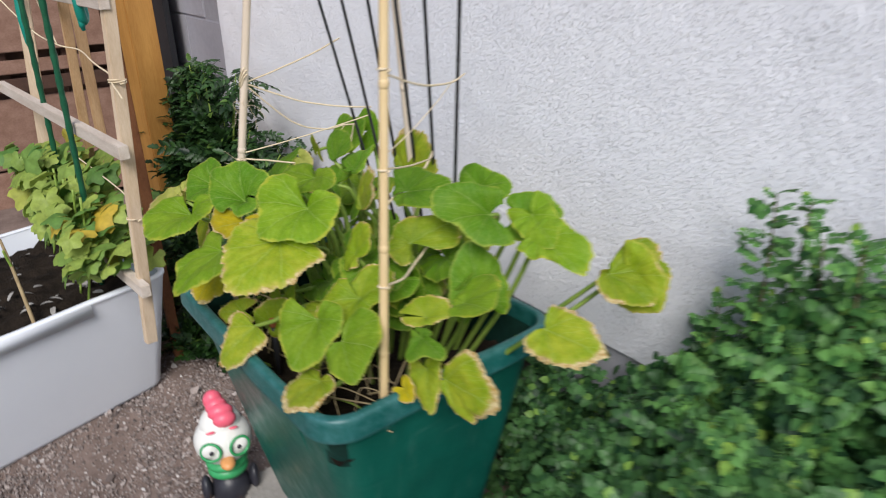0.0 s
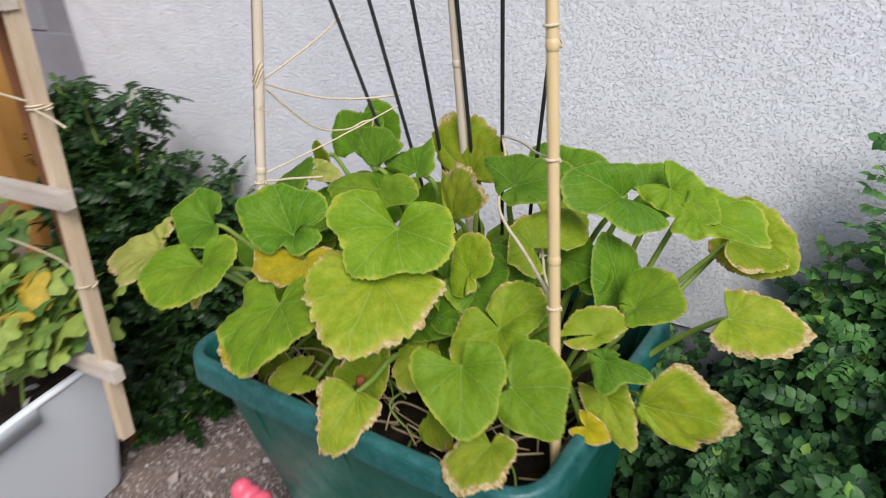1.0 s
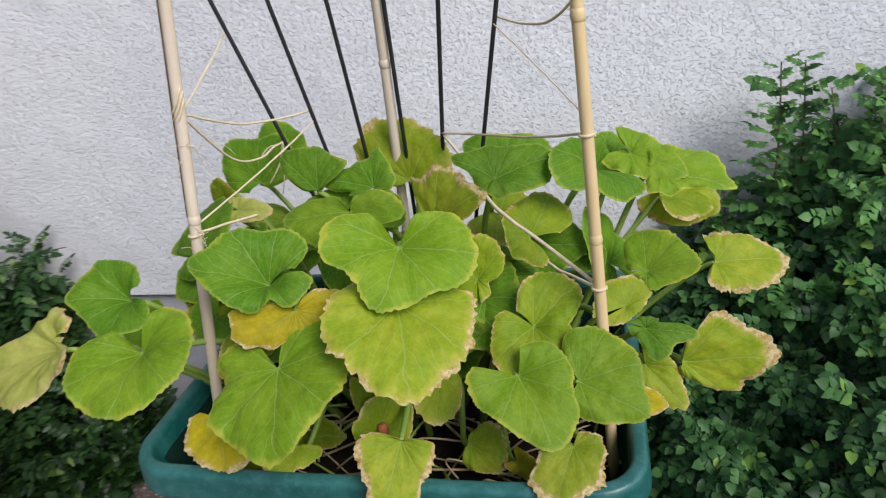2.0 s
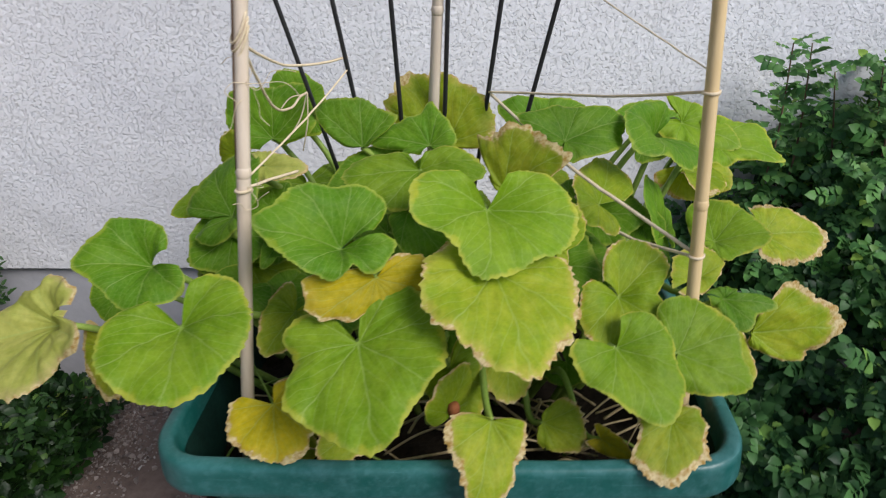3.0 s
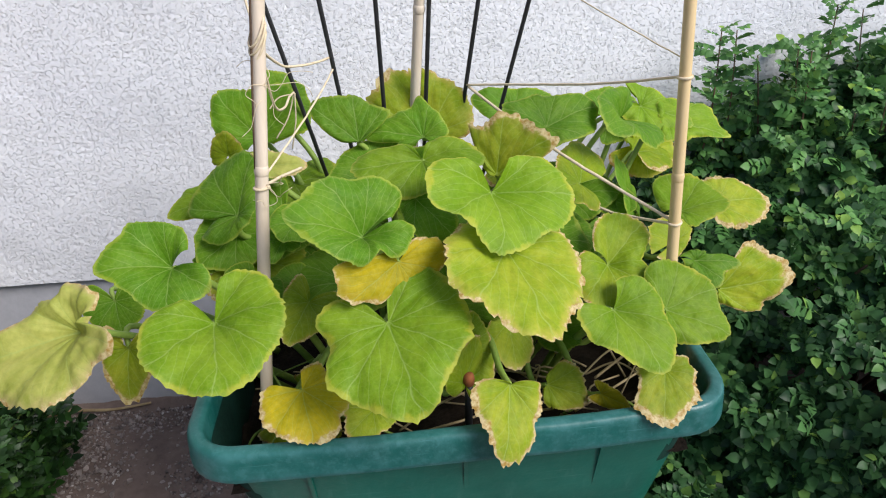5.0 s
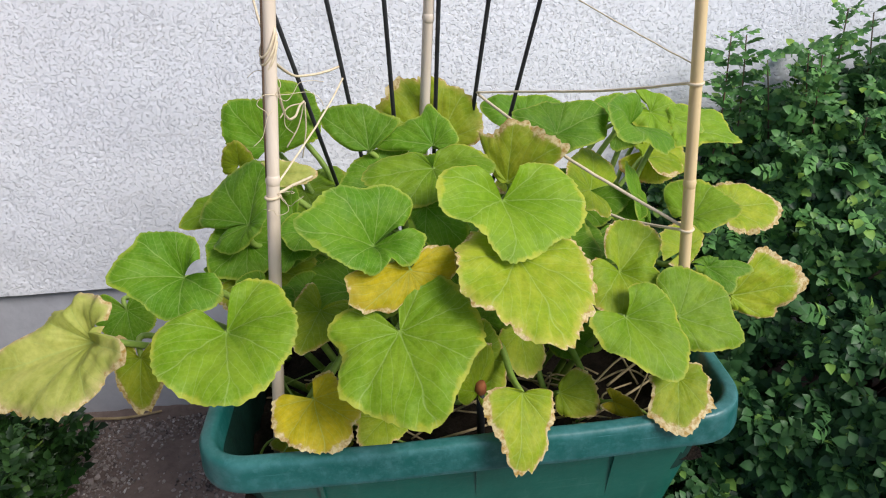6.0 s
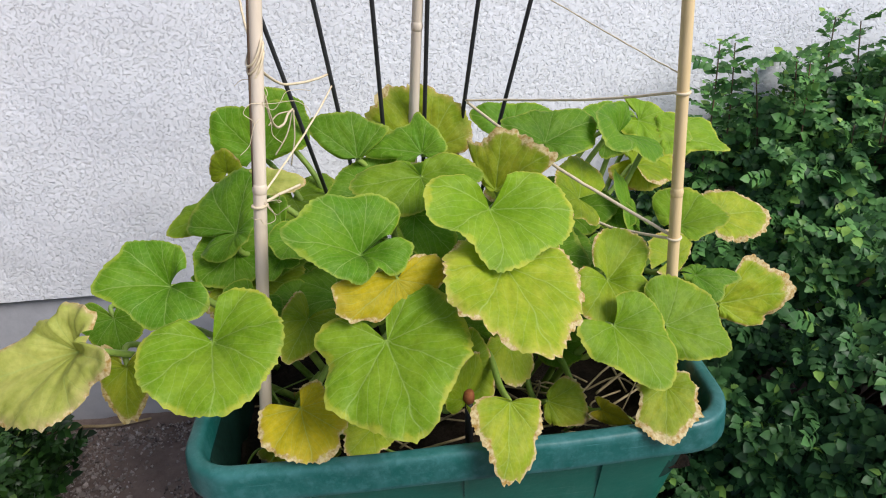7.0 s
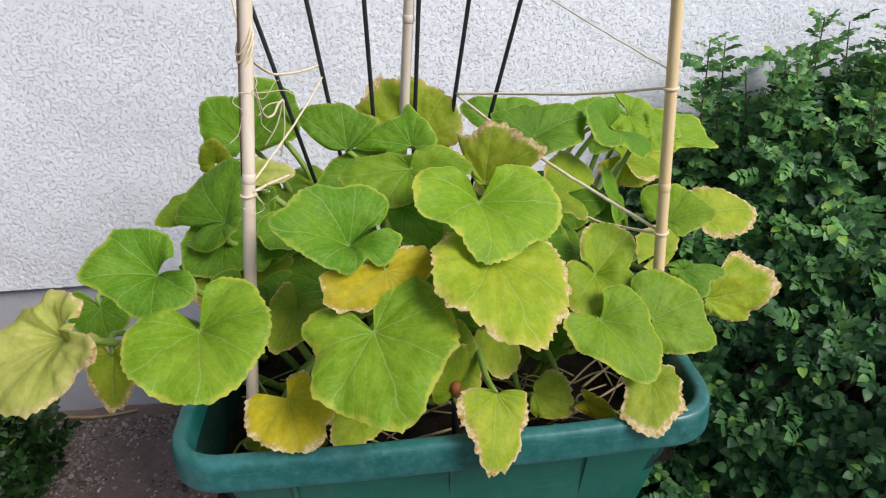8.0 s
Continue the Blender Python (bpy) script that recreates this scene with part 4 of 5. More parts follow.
leaf((0.054, 0.093, 0.503), (0.052, 0.050, 0.476), 3, (0.30, -0.51, 0.81), (0.22, 0.24, 0.28, 0.3, 0.32, 0.36, 0.42, 0.46, 0.54, 0.67, 0.82, 0.94, 1.0, 0.93, 0.84, 0.69, 0.64, 0.53, 0.43, 0.35, 0.3, 0.28, 0.26, 0.23, 0.22), 180, 4, 0.003)
leaf((0.086, 0.047, 0.456), (0.125, 0.034, 0.447), 3, (-0.10, -0.75, 0.65), (0.15, 0.2, 0.25, 0.33, 0.47, 0.68, 0.76, 0.84, 0.87, 0.88, 0.88, 0.91, 0.96, 1.0, 0.91, 0.8, 0.68, 0.62, 0.57, 0.52, 0.46, 0.35, 0.24, 0.19, 0.16), 179, 55, 0.003)
leaf((-0.241, 0.153, 0.567), (-0.213, 0.170, 0.579), 0, (0.00, -0.60, 0.80), (0.19, 0.24, 0.37, 0.69, 0.93, 1.0, 0.89, 0.73, 0.61, 0.52, 0.44, 0.41, 0.4, 0.39, 0.4, 0.43, 0.41, 0.41, 0.43, 0.47, 0.53, 0.64, 0.56, 0.36, 0.2), 276, 17, 0.004)
leaf((-0.170, 0.152, 0.586), (-0.181, 0.130, 0.571), 0, (0.10, -0.60, 0.80), (0.56, 0.54, 0.55, 0.6, 0.62, 0.62, 0.66, 0.62, 0.59, 0.49, 0.49, 0.72, 1.0, 0.79, 0.62, 0.54, 0.48, 0.46, 0.48, 0.53, 0.65, 0.65, 0.58, 0.56, 0.58), 180, 4, 0.003)
leaf((-0.257, 0.224, 0.602), (-0.297, 0.212, 0.592), 1, (-0.05, -0.53, 0.85), (0.4, 0.37, 0.34, 0.35, 0.38, 0.4, 0.41, 0.45, 0.53, 0.59, 0.72, 0.92, 1.0, 0.83, 0.71, 0.65, 0.59, 0.51, 0.48, 0.45, 0.44, 0.46, 0.41, 0.38, 0.38), 180, 4, 0.004)
leaf((0.097, 0.125, 0.598), (0.093, 0.146, 0.638), 2, (-0.09, -0.89, 0.45), (0.56, 0.61, 0.65, 0.56, 0.53, 0.49, 0.48, 0.52, 0.58, 0.71, 0.86, 0.95, 0.98, 1.0, 0.95, 0.87, 0.77, 0.63, 0.47, 0.29, 0.28, 0.34, 0.43, 0.46, 0.51), 180, 4, 0.003)
leaf((0.296, 0.414, 0.550), (0.354, 0.490, 0.548), 2, (0.39, -0.27, 0.88), (0.14, 0.18, 0.32, 0.72, 0.94, 1.0, 0.95, 0.85, 0.91, 0.89, 0.86, 0.82, 0.78, 0.76, 0.69, 0.63, 0.58, 0.55, 0.52, 0.43, 0.38, 0.33, 0.29, 0.19, 0.14), 218, 55, 0.007)

# smaller leaves between and behind them
plain_leaf((0.217, 0.324, 0.636), (0.262, 0.350, 0.646), 0.072, 0, (0.18, -0.69, 0.70))
plain_leaf((0.251, 0.300, 0.655), (0.310, 0.280, 0.632), 0.055, 1, (0.10, -0.60, 0.79), ragged=0.3)
plain_leaf((-0.184, 0.200, 0.649), (-0.141, 0.200, 0.645), 0.030, 6, (0.00, -0.70, 0.70), ragged=0.9)
plain_leaf((0.314, 0.442, 0.547), (0.375, 0.439, 0.517), 0.088, 3, (0.09, -0.95, 0.29), ragged=0.5)
plain_leaf((0.224, 0.232, 0.553), (0.196, 0.236, 0.620), 0.078, 0, (0.79, -0.35, 0.51))
plain_leaf((0.256, 0.120, 0.501), (0.293, 0.100, 0.463), 0.045, 3, (0.14, -0.81, 0.57))
plain_leaf((0.248, 0.090, 0.481), (0.276, 0.085, 0.479), 0.028, 4, (-0.08, -0.71, 0.70))
plain_leaf((0.112, 0.200, 0.510), (0.118, 0.210, 0.564), 0.085, 0, (-0.01, -0.98, 0.18))
plain_leaf((0.016, 0.195, 0.481), (0.049, 0.172, 0.453), 0.070, 0, (0.04, -0.75, 0.66))
plain_leaf((-0.090, 0.030, 0.459), (-0.116, 0.000, 0.456), 0.045, 3, (0.36, -0.40, 0.84))
plain_leaf((0.136, 0.030, 0.453), (0.165, 0.020, 0.440), 0.022, 4, (0.05, -0.74, 0.68))
plain_leaf((-0.002, 0.035, 0.479), (0.014, 0.061, 0.518), 0.056, 2, (0.64, -0.73, 0.25), lobe=0.5)
plain_leaf((-0.146, 0.099, 0.543), (-0.166, 0.050, 0.529), 0.049, 2, (0.38, -0.39, 0.84))
plain_leaf((-0.159, 0.140, 0.537), (-0.183, 0.120, 0.532), 0.050, 0, (0.28, -0.53, 0.80))
plain_leaf((-0.219, 0.170, 0.586), (-0.255, 0.140, 0.568), 0.070, 0, (0.13, -0.62, 0.77))
plain_leaf((-0.175, 0.200, 0.587), (-0.218, 0.170, 0.559), 0.080, 0, (0.02, -0.70, 0.71))
plain_leaf((-0.156, 0.160, 0.600), (-0.168, 0.130, 0.594), 0.050, 0, (0.23, -0.28, 0.93))
plain_leaf((-0.233, 0.260, 0.640), (-0.228, 0.250, 0.673), 0.036, 3, (-0.13, -0.96, -0.26))
plain_leaf((-0.313, 0.070, 0.527), (-0.320, 0.055, 0.472), 0.046, 5, (-0.00, -0.96, 0.26), ragged=0.7)
plain_leaf((-0.382, 0.220, 0.485), (-0.375, 0.200, 0.451), 0.070, 0, (0.04, -0.86, 0.51))
plain_leaf((-0.069, 0.200, 0.633), (-0.123, 0.190, 0.625), 0.070, 0, (0.03, -0.71, 0.70))
plain_leaf((-0.000, 0.130, 0.516), (0.109, 0.100, 0.553), 0.075, 0, (-0.40, -0.67, 0.62))
plain_leaf((0.145, 0.240, 0.575), (0.207, 0.220, 0.579), 0.075, 0, (-0.26, -0.66, 0.71))
plain_leaf((-0.149, 0.100, 0.418), (-0.052, 0.070, 0.435), 0.050, 2, (-0.32, -0.66, 0.68))
plain_leaf((-0.179, 0.060, 0.427), (-0.122, 0.040, 0.421), 0.050, 3, (-0.16, -0.67, 0.72))
plain_leaf((-0.000, 0.060, 0.507), (0.020, 0.040, 0.457), 0.055, 2, (0.13, -0.90, 0.41))
plain_leaf((-0.176, 0.330, 0.674), (-0.149, 0.340, 0.690), 0.080, 0, (0.12, -0.92, 0.37))
plain_leaf((0.053, 0.160, 0.542), (0.023, 0.130, 0.528), 0.085, 0, (0.18, -0.56, 0.81))
plain_leaf((-0.157, 0.200, 0.536), (-0.180, 0.160, 0.526), 0.070, 0, (0.25, -0.37, 0.89))
plain_leaf((-0.200, 0.120, 0.554), (-0.215, 0.100, 0.542), 0.060, 0, (0.12, -0.58, 0.81))
plain_leaf((0.145, 0.160, 0.563), (0.137, 0.130, 0.546), 0.070, 0, (0.06, -0.50, 0.86))
plain_leaf((0.116, 0.120, 0.467), (0.136, 0.100, 0.461), 0.050, 0, (-0.26, -0.51, 0.82))
plain_leaf((-0.026, 0.220, 0.614), (-0.049, 0.240, 0.628), 0.080, 0, (-0.34, -0.77, 0.54))
plain_leaf((0.202, 0.220, 0.570), (0.221, 0.200, 0.568), 0.040, 0, (-0.36, -0.43, 0.83))

# shaded inner leaves below the crown
q = random.Random(23)
for k in range(19):
    x, y = q.uniform(-0.21, 0.12), q.uniform(0.12, 0.33)
    p = Vector((x, y, q.uniform(0.49, 0.575) + 0.05 * (y - 0.12)))
    a = q.uniform(0, 6.28)
    plain_leaf(p, p + Vector((math.cos(a) * 0.06, math.sin(a) * 0.045 - 0.02, -0.018)), q.uniform(0.085, 0.12), q.choice((0, 0, 1, 2)), (q.gauss(0, 0.25), -0.4 + q.gauss(0, 0.2), 0.85))

# dry runners over the soil
r = random.Random(17)
for k in range(58):
    a = Vector((r.uniform(-0.20, 0.22), r.uniform(0.02, 0.16), r.uniform(0.395, 0.42)))
    b = a + Vector((r.uniform(-0.12, 0.12), r.uniform(-0.05, 0.06), r.uniform(-0.01, 0.05)))
    b.x = min(0.225, max(-0.225, b.x))
    b.y = max(0.03, b.y)
    m = (a + b) / 2 + Vector((r.gauss(0, 0.02), r.gauss(0, 0.02), r.uniform(0.0, 0.03)))
    part("runner", tube([q - Vector(squash.location) for q in curve_pts([a, m, b], 6)], r.uniform(0.0008, 0.0017), 6), MAT["twiglet" if k % 4 else "stalk"], squash)
stub = thing("iron_stub", "dark iron peg with a rusty head in the tub's soil", "peg", at=(0.004, 0.036, 0.385))
part("shaft", tube([(0, 0, -0.01), (0, 0, 0.05), (0, 0, 0.092)], 0.0042, 10), MAT["rod"], stub)
part("head", tube([(0, 0, 0.090), (0, 0, 0.092), (0, 0, 0.099), (0, 0, 0.103), (0, 0, 0.104)], [0.0040, 0.0056, 0.0058, 0.0046, 0.0016], 12), MAT["rust"], stub)


# ---- foliage patterns ----


def leaflet(length, width, fold=0.25, curl=0.2, base=(0, 0, 0), yaw=0.0, pts=6):
    """A pointed oval leaflet, folded along its midrib."""
    v, f = [], []
    for k in range(pts + 1):
        t = k / pts
        w = width * 0.5 * (0.12, 0.72, 0.98, 1.0, 0.80, 0.45, 0.0)[round(6 * t)]
        z = -curl * length * t * t
        v += [(-w, length * t, z + fold * w), (0, length * t, z), (w, length * t, z + fold * w)]
    for k in range(pts):
        a = 3 * k
        f += [(a, a + 1, a + 4, a + 3), (a + 1, a + 2, a + 5, a + 4)]
    c, s = math.cos(yaw), math.sin(yaw)
    return [(base[0] + c * x - s * y, base[1] + s * x + c * y, base[2] + z) for x, y, z in v], f


LOBES = ((0.34, 0.12), (0.47, 0.30), (0.33, 0.40), (0.50, 0.58), (0.30, 0.68), (0.27, 0.86))


def lobed(length, width, fold, curl, base, yaw):
    """A small leaflet with two lobes on each side, folded along its midrib."""
    rim = [(0.0, 0.0)] + [(x, y) for x, y in LOBES] + [(0.0, 1.0)] + [(-x, y) for x, y in LOBES[::-1]]
    c, s = math.cos(yaw), math.sin(yaw)
    v = []
    for x, y in [(0.0, 0.45)] + rim:
        x, y = x * width, y * length
        z = fold * abs(x) - curl * y * y / length
        v.append((base[0] + c * x - s * y, base[1] + s * x + c * y, base[2] + z))
    n = len(rim)
    return v, [(0, 1 + k, 1 + (k + 1) % n) for k in range(n)]


def spray(pairs, length, leaf_len, leaf_w, seed, pts=0):
    """A feathered leaf: leaflets in pairs along a midrib, with one at the tip."""
    r = random.Random(seed)
    v, f = [], []

    def put(vs, fs):
        n = len(v)
        v.extend(vs)
        f.extend([[i + n for i in q] for q in fs])

    def blade(size, wide, curl, at, yaw):
        put(*(leaflet(size, wide, 0.25, curl, at, yaw, pts) if pts else lobed(size, wide, 0.35, curl, at, yaw)))

    for k in range(pairs):
        y = length * (0.25 + 0.62 * k / max(1, pairs - 1))
        z = -0.25 * y * y / length
        for side in (-1, 1):
            blade(leaf_len * r.uniform(0.75, 1.1), leaf_w * r.uniform(0.8, 1.1), r.uniform(0.1, 0.5), (0, y, z), -side * radians(r.uniform(48, 75)))
    blade(leaf_len * 1.15, leaf_w * 1.1, 0.3, (0, length, -0.25 * length), r.uniform(-0.2, 0.2))
    w = 0.0009
    put([(-w, 0, 0), (w, 0, 0), (w, length, -0.25 * length), (-w, length, -0.25 * length)], [(0, 1, 2, 3)])
    return v, f


def aim(p, out, r, size, spread=0.6, face=(0.0, -0.35, 1.0), shake=0.4):
    """A pose at p whose y points outwards and whose z looks along face, both shaken."""
    y = (Vector(out) + Vector((r.gauss(0, spread), r.gauss(0, spread), r.gauss(0, spread * 0.7)))).normalized()
    z = Vector(face) + Vector((r.gauss(0, shake), r.gauss(0, shake), 0.0))
    z = (z - y * z.dot(y)).normalized()
    x = y.cross(z)
    return Matrix.Translation(p) @ Matrix((x, y, z)).transposed().to_4x4() @ Matrix.Scale(size * r.uniform(0.75, 1.2), 4)


def join_stamps(name, patterns, poses, material):
    verts, faces = [], []
    for k, (v, f) in enumerate(patterns):
        got = poses[k::len(patterns)]
        if got:
            a, b = stamp(v, f, got)
            n = len(verts)
            verts += a
            faces += [[i + n for i in q] for q in b]
    return mesh_from(name, verts, faces, material)


# ---- the dense shrub beside the tub ----
shrub = thing("shrub", "dense dark green shrub with small toothed feathered leaves against the wall", "shrub", at=(0.8, 0.4, GROUND))


def shrub_top(x, y):
    """The height of the shrub's top over the plan."""
    side = min(1.0, max(0.0, (x - 0.37) / 0.22))
    back = min(1.0, max(0.0, (y + 0.20) / 0.74))
    low, high = 0.10 + 0.29 * back, 0.25 + 0.375 * back
    return low + (high - low) * side + 0.055 * noise.noise((x * 6, y * 6, 0)) + 0.05 * noise.noise((x * 15, y * 15, 3))


def shrub_edge(y):
    """The shrub keeps behind a slanting line, clear of the tub's end."""
    return max(0.335, 0.522 - 0.975 * (y - 0.062))


def in_hollow(x, y, z):
    """A dark gap among the branches near the tub's end."""
    return ((x - 0.42) / 0.075) ** 2 + ((y - 0.17) / 0.10) ** 2 + ((z - 0.335) / 0.055) ** 2 < 1


r = random.Random(11)
patterns = [spray(3, 0.036, 0.0175, 0.0150, s, 3) for s in range(4)] + [spray(4, 0.048, 0.0165, 0.0140, s, 3) for s in range(4, 7)] + [spray(3, 0.036, 0.0185, 0.0180, 9)]
OUTWARD = (-0.15, -0.85, 0.75)
poses = []
while len(poses) < 9200:
    x, y = r.uniform(0.30, 1.45), r.uniform(-0.30, 0.60)
    if x < shrub_edge(y):
        continue
    z = shrub_top(x, y) - abs(r.gauss(0, 0.085))
    if z < 0.02 or noise.noise((x * 17, y * 17, z * 17 + 4)) < -0.06 + 1.6 * max(0.0, z - 0.52) or in_hollow(x, y, z):
        continue
    poses.append(aim((x - 0.8, y - 0.4, z - GROUND), (-0.35 if x < 0.5 else 0.05, -0.45, -0.15), r, 0.87, 0.55, OUTWARD, 0.35))
# the slanting front hangs down to the ground
while len(poses) < 12000:
    y = r.uniform(-0.25, 0.58)
    x = shrub_edge(y) + abs(r.gauss(0, 0.05)) + 0.03 * noise.noise((y * 9, 0, 1))
    z = r.uniform(0.0, 0.42)
    if z > shrub_top(x, y) or noise.noise((x * 17, y * 17, z * 17 + 4)) < 0.0 or in_hollow(x, y, z):
        continue
    poses.append(aim((x - 0.8, y - 0.4, z - GROUND), (-0.5, -0.4, -0.2), r, 0.86, 0.55, (-0.5, -0.7, 0.7), 0.35))
# low growth closes the gap between the shrub, the tub's end and the wall
while len(poses) < 13800:
    x, y = r.uniform(-0.02, 0.52), r.uniform(0.0, 0.585)
    z = r.uniform(0.0, 0.12 + 0.30 * max(0.0, y))
    if x < shrub_edge(y) + 0.06 and (x > 0.285 or y > 0.405) and not in_hollow(x, y, z):
        poses.append(aim((x - 0.8, y - 0.4, z - GROUND), (-0.3, -0.4, 0.0), r, 0.86, 0.55, OUTWARD, 0.35))
# three in five upper sprays get a brighter green: light painted on the top
lit_poses = [m for k, m in enumerate(poses) if m.translation.z > 0.40 - GROUND and k % 5 < 3]
plain_poses = [m for k, m in enumerate(poses) if not (m.translation.z > 0.40 - GROUND and k % 5 < 3)]
for name, some, mat in (("foliage", plain_poses, "shrub"), ("young_foliage", lit_poses, "shrub_young_lit")):
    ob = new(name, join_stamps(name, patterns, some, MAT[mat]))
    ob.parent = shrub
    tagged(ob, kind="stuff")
# upright shoots that stand clear against the wall
q = random.Random(37)
young = [(x, y, shrub_top(x, y) + q.uniform(0.015, 0.06)) for x, y in ((q.uniform(0.52, 1.05), q.uniform(0.34, 0.54)) for _ in range(16))]
for x, y, z in young + [(0.455, 0.52, 0.69), (0.49, 0.54, 0.685), (0.52, 0.52, 0.65), (0.57, 0.50, 0.665), (0.63, 0.52, 0.72), (0.68, 0.53, 0.71), (0.75, 0.50, 0.75), (0.84, 0.52, 0.74), (0.40, 0.54, 0.50)]:
    c = Vector((x - 0.8, y - 0.4, z - GROUND))
    low = c + Vector((r.uniform(-0.02, 0.03), r.uniform(-0.04, 0.02), -0.30))
    path = curve_pts([low, (low + c) / 2 + Vector((0.012, 0, 0)), c], 5)
    shoot = part("shoot", tube(path, [0.0020 - 0.0012 * k / len(path) for k in range(len(path))], 6), MAT["bark"], shrub)
    ps = []
    for k in range(36):
        q = c + (low - c) * (k / 36)
        a = k * 2.4
        ps.append(aim(q, (math.cos(a), math.sin(a) * 0.8, 0.75 - 0.02 * k), r, 0.62 + 0.013 * k, 0.25))
    # pale as young tips, and brightened further to paint in light
    o = new("shoot_leaves", join_stamps("shoot_leaves", patterns[:4], ps, MAT["shrub_young_lit"]))
    o.parent = shoot
for k in range(26):
    x, y = r.uniform(0.50, 1.5), r.uniform(0.1, 0.5)
    root = Vector((0.55 + 0.5 * r.random() + 0.3 * (x - 0.8) - 0.8, 0.3 + 0.15 * r.random() - 0.4, 0))
    end = Vector((x - 0.8, y - 0.4, shrub_top(x, y) - GROUND - 0.06))
    part("branch", tube(curve_pts([root, (root + end) / 2 + Vector((r.gauss(0, 0.04), r.gauss(0, 0.04), 0.04)), end], 5), [0.007 - 0.0005 * j for j in range(11)], 6), MAT["bark"], shrub)

# ---- white planter with cucumbers, and its timber trellis ----
PL = pose(-0.745, -0.37, 0.0, 0, 0, 14)
planter = thing("white_planter", "white plastic storage bin used as a planter, filled with soil", "planter")
planter.matrix_world = PL
PX, PY, PZ, BED = 0.256, 0.385, 0.327, 0.016
body = [ring_points(PX - 0.075, PY - 0.03, 0.03, BED), ring_points(PX - 0.072, PY - 0.027, 0.03, BED + 0.008), ring_points(PX - 0.0015, PY - 0.0015, 0.036, PZ - 0.006)]
part("body", loft(body), MAT["white_bin"], planter)
part("lining", loft([ring_points(PX - 0.014 - 0.005 * k, PY - 0.012 - 0.005 * k, 0.03, PZ - 0.004 - 0.03 * k) for k in range(4)], False), MAT["white_bin"], planter)
part("rim", loft([ring_points(PX + d, PY + d, 0.038 + d, PZ + z) for d, z in ((-0.010, -0.0075), (-0.0005, -0.0085), (0.0015, -0.007), (0.0017, -0.003), (0.0, 0.0), (-0.009, 0.001), (-0.0125, -0.003))], False), MAT["white_bin"], planter)
part("rim_lip", box((PX - 0.004, -0.30, PZ - 0.032), (PX + 0.0032, 0.207, PZ - 0.0035), bevel=0.0012), MAT["white_bin"], planter)
ob = new("planter_soil", soil_sheet(PX - 0.03, PY - 0.03, 0.03, 0.285, 0.016, "planter_soil"))
ob.matrix_world = PL
tagged(ob, "dark crumbly soil with dry leaf bits in the white planter", "soil", kind="stuff")
r = random.Random(21)
v, f = leaflet(0.03, 0.011, 0.3, 0.4, (0, 0, 0), 0.0, 4)
ps = [PL @ Matrix.Translation((r.uniform(-0.20, 0.20), r.uniform(-0.30, 0.31), 0.298)) @ pose(0, 0, 0, r.uniform(-25, 25), r.uniform(-25, 25), r.uniform(0, 360)) @ Matrix.Scale(r.uniform(0.4, 1.1), 4) for _ in range(90)]
tagged(new("leaf_litter", join_stamps("leaf_litter", [(v, f)], ps, MAT["plank"])), "pale dry leaf scraps lying on the planter soil", "litter", kind="stuff")

# ladder of raw strips at the planter's far end
frame_trellis = thing("timber_trellis", "homemade ladder trellis of raw pale timber strips", "trellis", at=(-0.47, 0.0, 0.19))
B = Vector(frame_trellis.location)


def strip(name, a, b, w, h, mat, parent, base, label=""):
    return part(name, beam(Vector(a) - base, Vector(b) - base, w, h, 0.0012), mat, parent, label, False)


strip("leg", (-0.4717, -0.0285, 0.24), (-0.4815, 0.0425, 1.15), 0.016, 0.022, MAT["leg"], frame_trellis, B)
strip("leg", (-1.22, -0.050, 0.17), (-1.20, 0.035, 1.15), 0.020, 0.030, MAT["leg"], frame_trellis, B)
for (xa, ya, za), (xb, yb, zb) in (((-0.430, -0.014, 0.372), (-1.27, -0.085, 0.372)), ((-0.432, 0.000, 0.642), (-1.27, -0.066, 0.642)), ((-0.465, 0.026, 0.888), (-1.28, -0.02, 0.888))):
    strip("slat", (xa, ya - 0.012, za), (xb, yb - 0.012, zb), 0.018, 0.025, MAT["slat"], frame_trellis, B)
wrap(((-0.474, -0.016, 0.40), (-0.479, 0.023, 0.90)), 0.758, 0.0145, 2)
wrap(((-0.474, -0.016, 0.40), (-0.479, 0.023, 0.90)), 0.505, 0.0145, 1)
twine("twine", [(-0.49, 0.014, 0.760), (-0.62, 0.012, 0.770), (-0.76, 0.02, 0.778), (-0.86, 0.0, 0.780), (-1.0, -0.02, 0.80), (-1.2, -0.05, 0.87)], 0.0016, "jute twine strung across the timber trellis")
twine("twine", [(-0.47, 0.0, 0.758), (-0.425, -0.006, 0.754), (-0.379, -0.01, 0.746)], 0.0016, "loose end of jute twine on the trellis", 5)
twine("twine", [(-0.485, -0.008, 0.508), (-0.58, 0.01, 0.512), (-0.70, 0.0, 0.525), (-0.9, -0.02, 0.54)], 0.0014, "jute twine strung across the timber trellis")
twine("twine", [(-0.86, 0.0, 0.780), (-0.95, -0.01, 0.90), (-1.0, -0.02, 1.0)], 0.0014, "jute twine strung across the timber trellis")

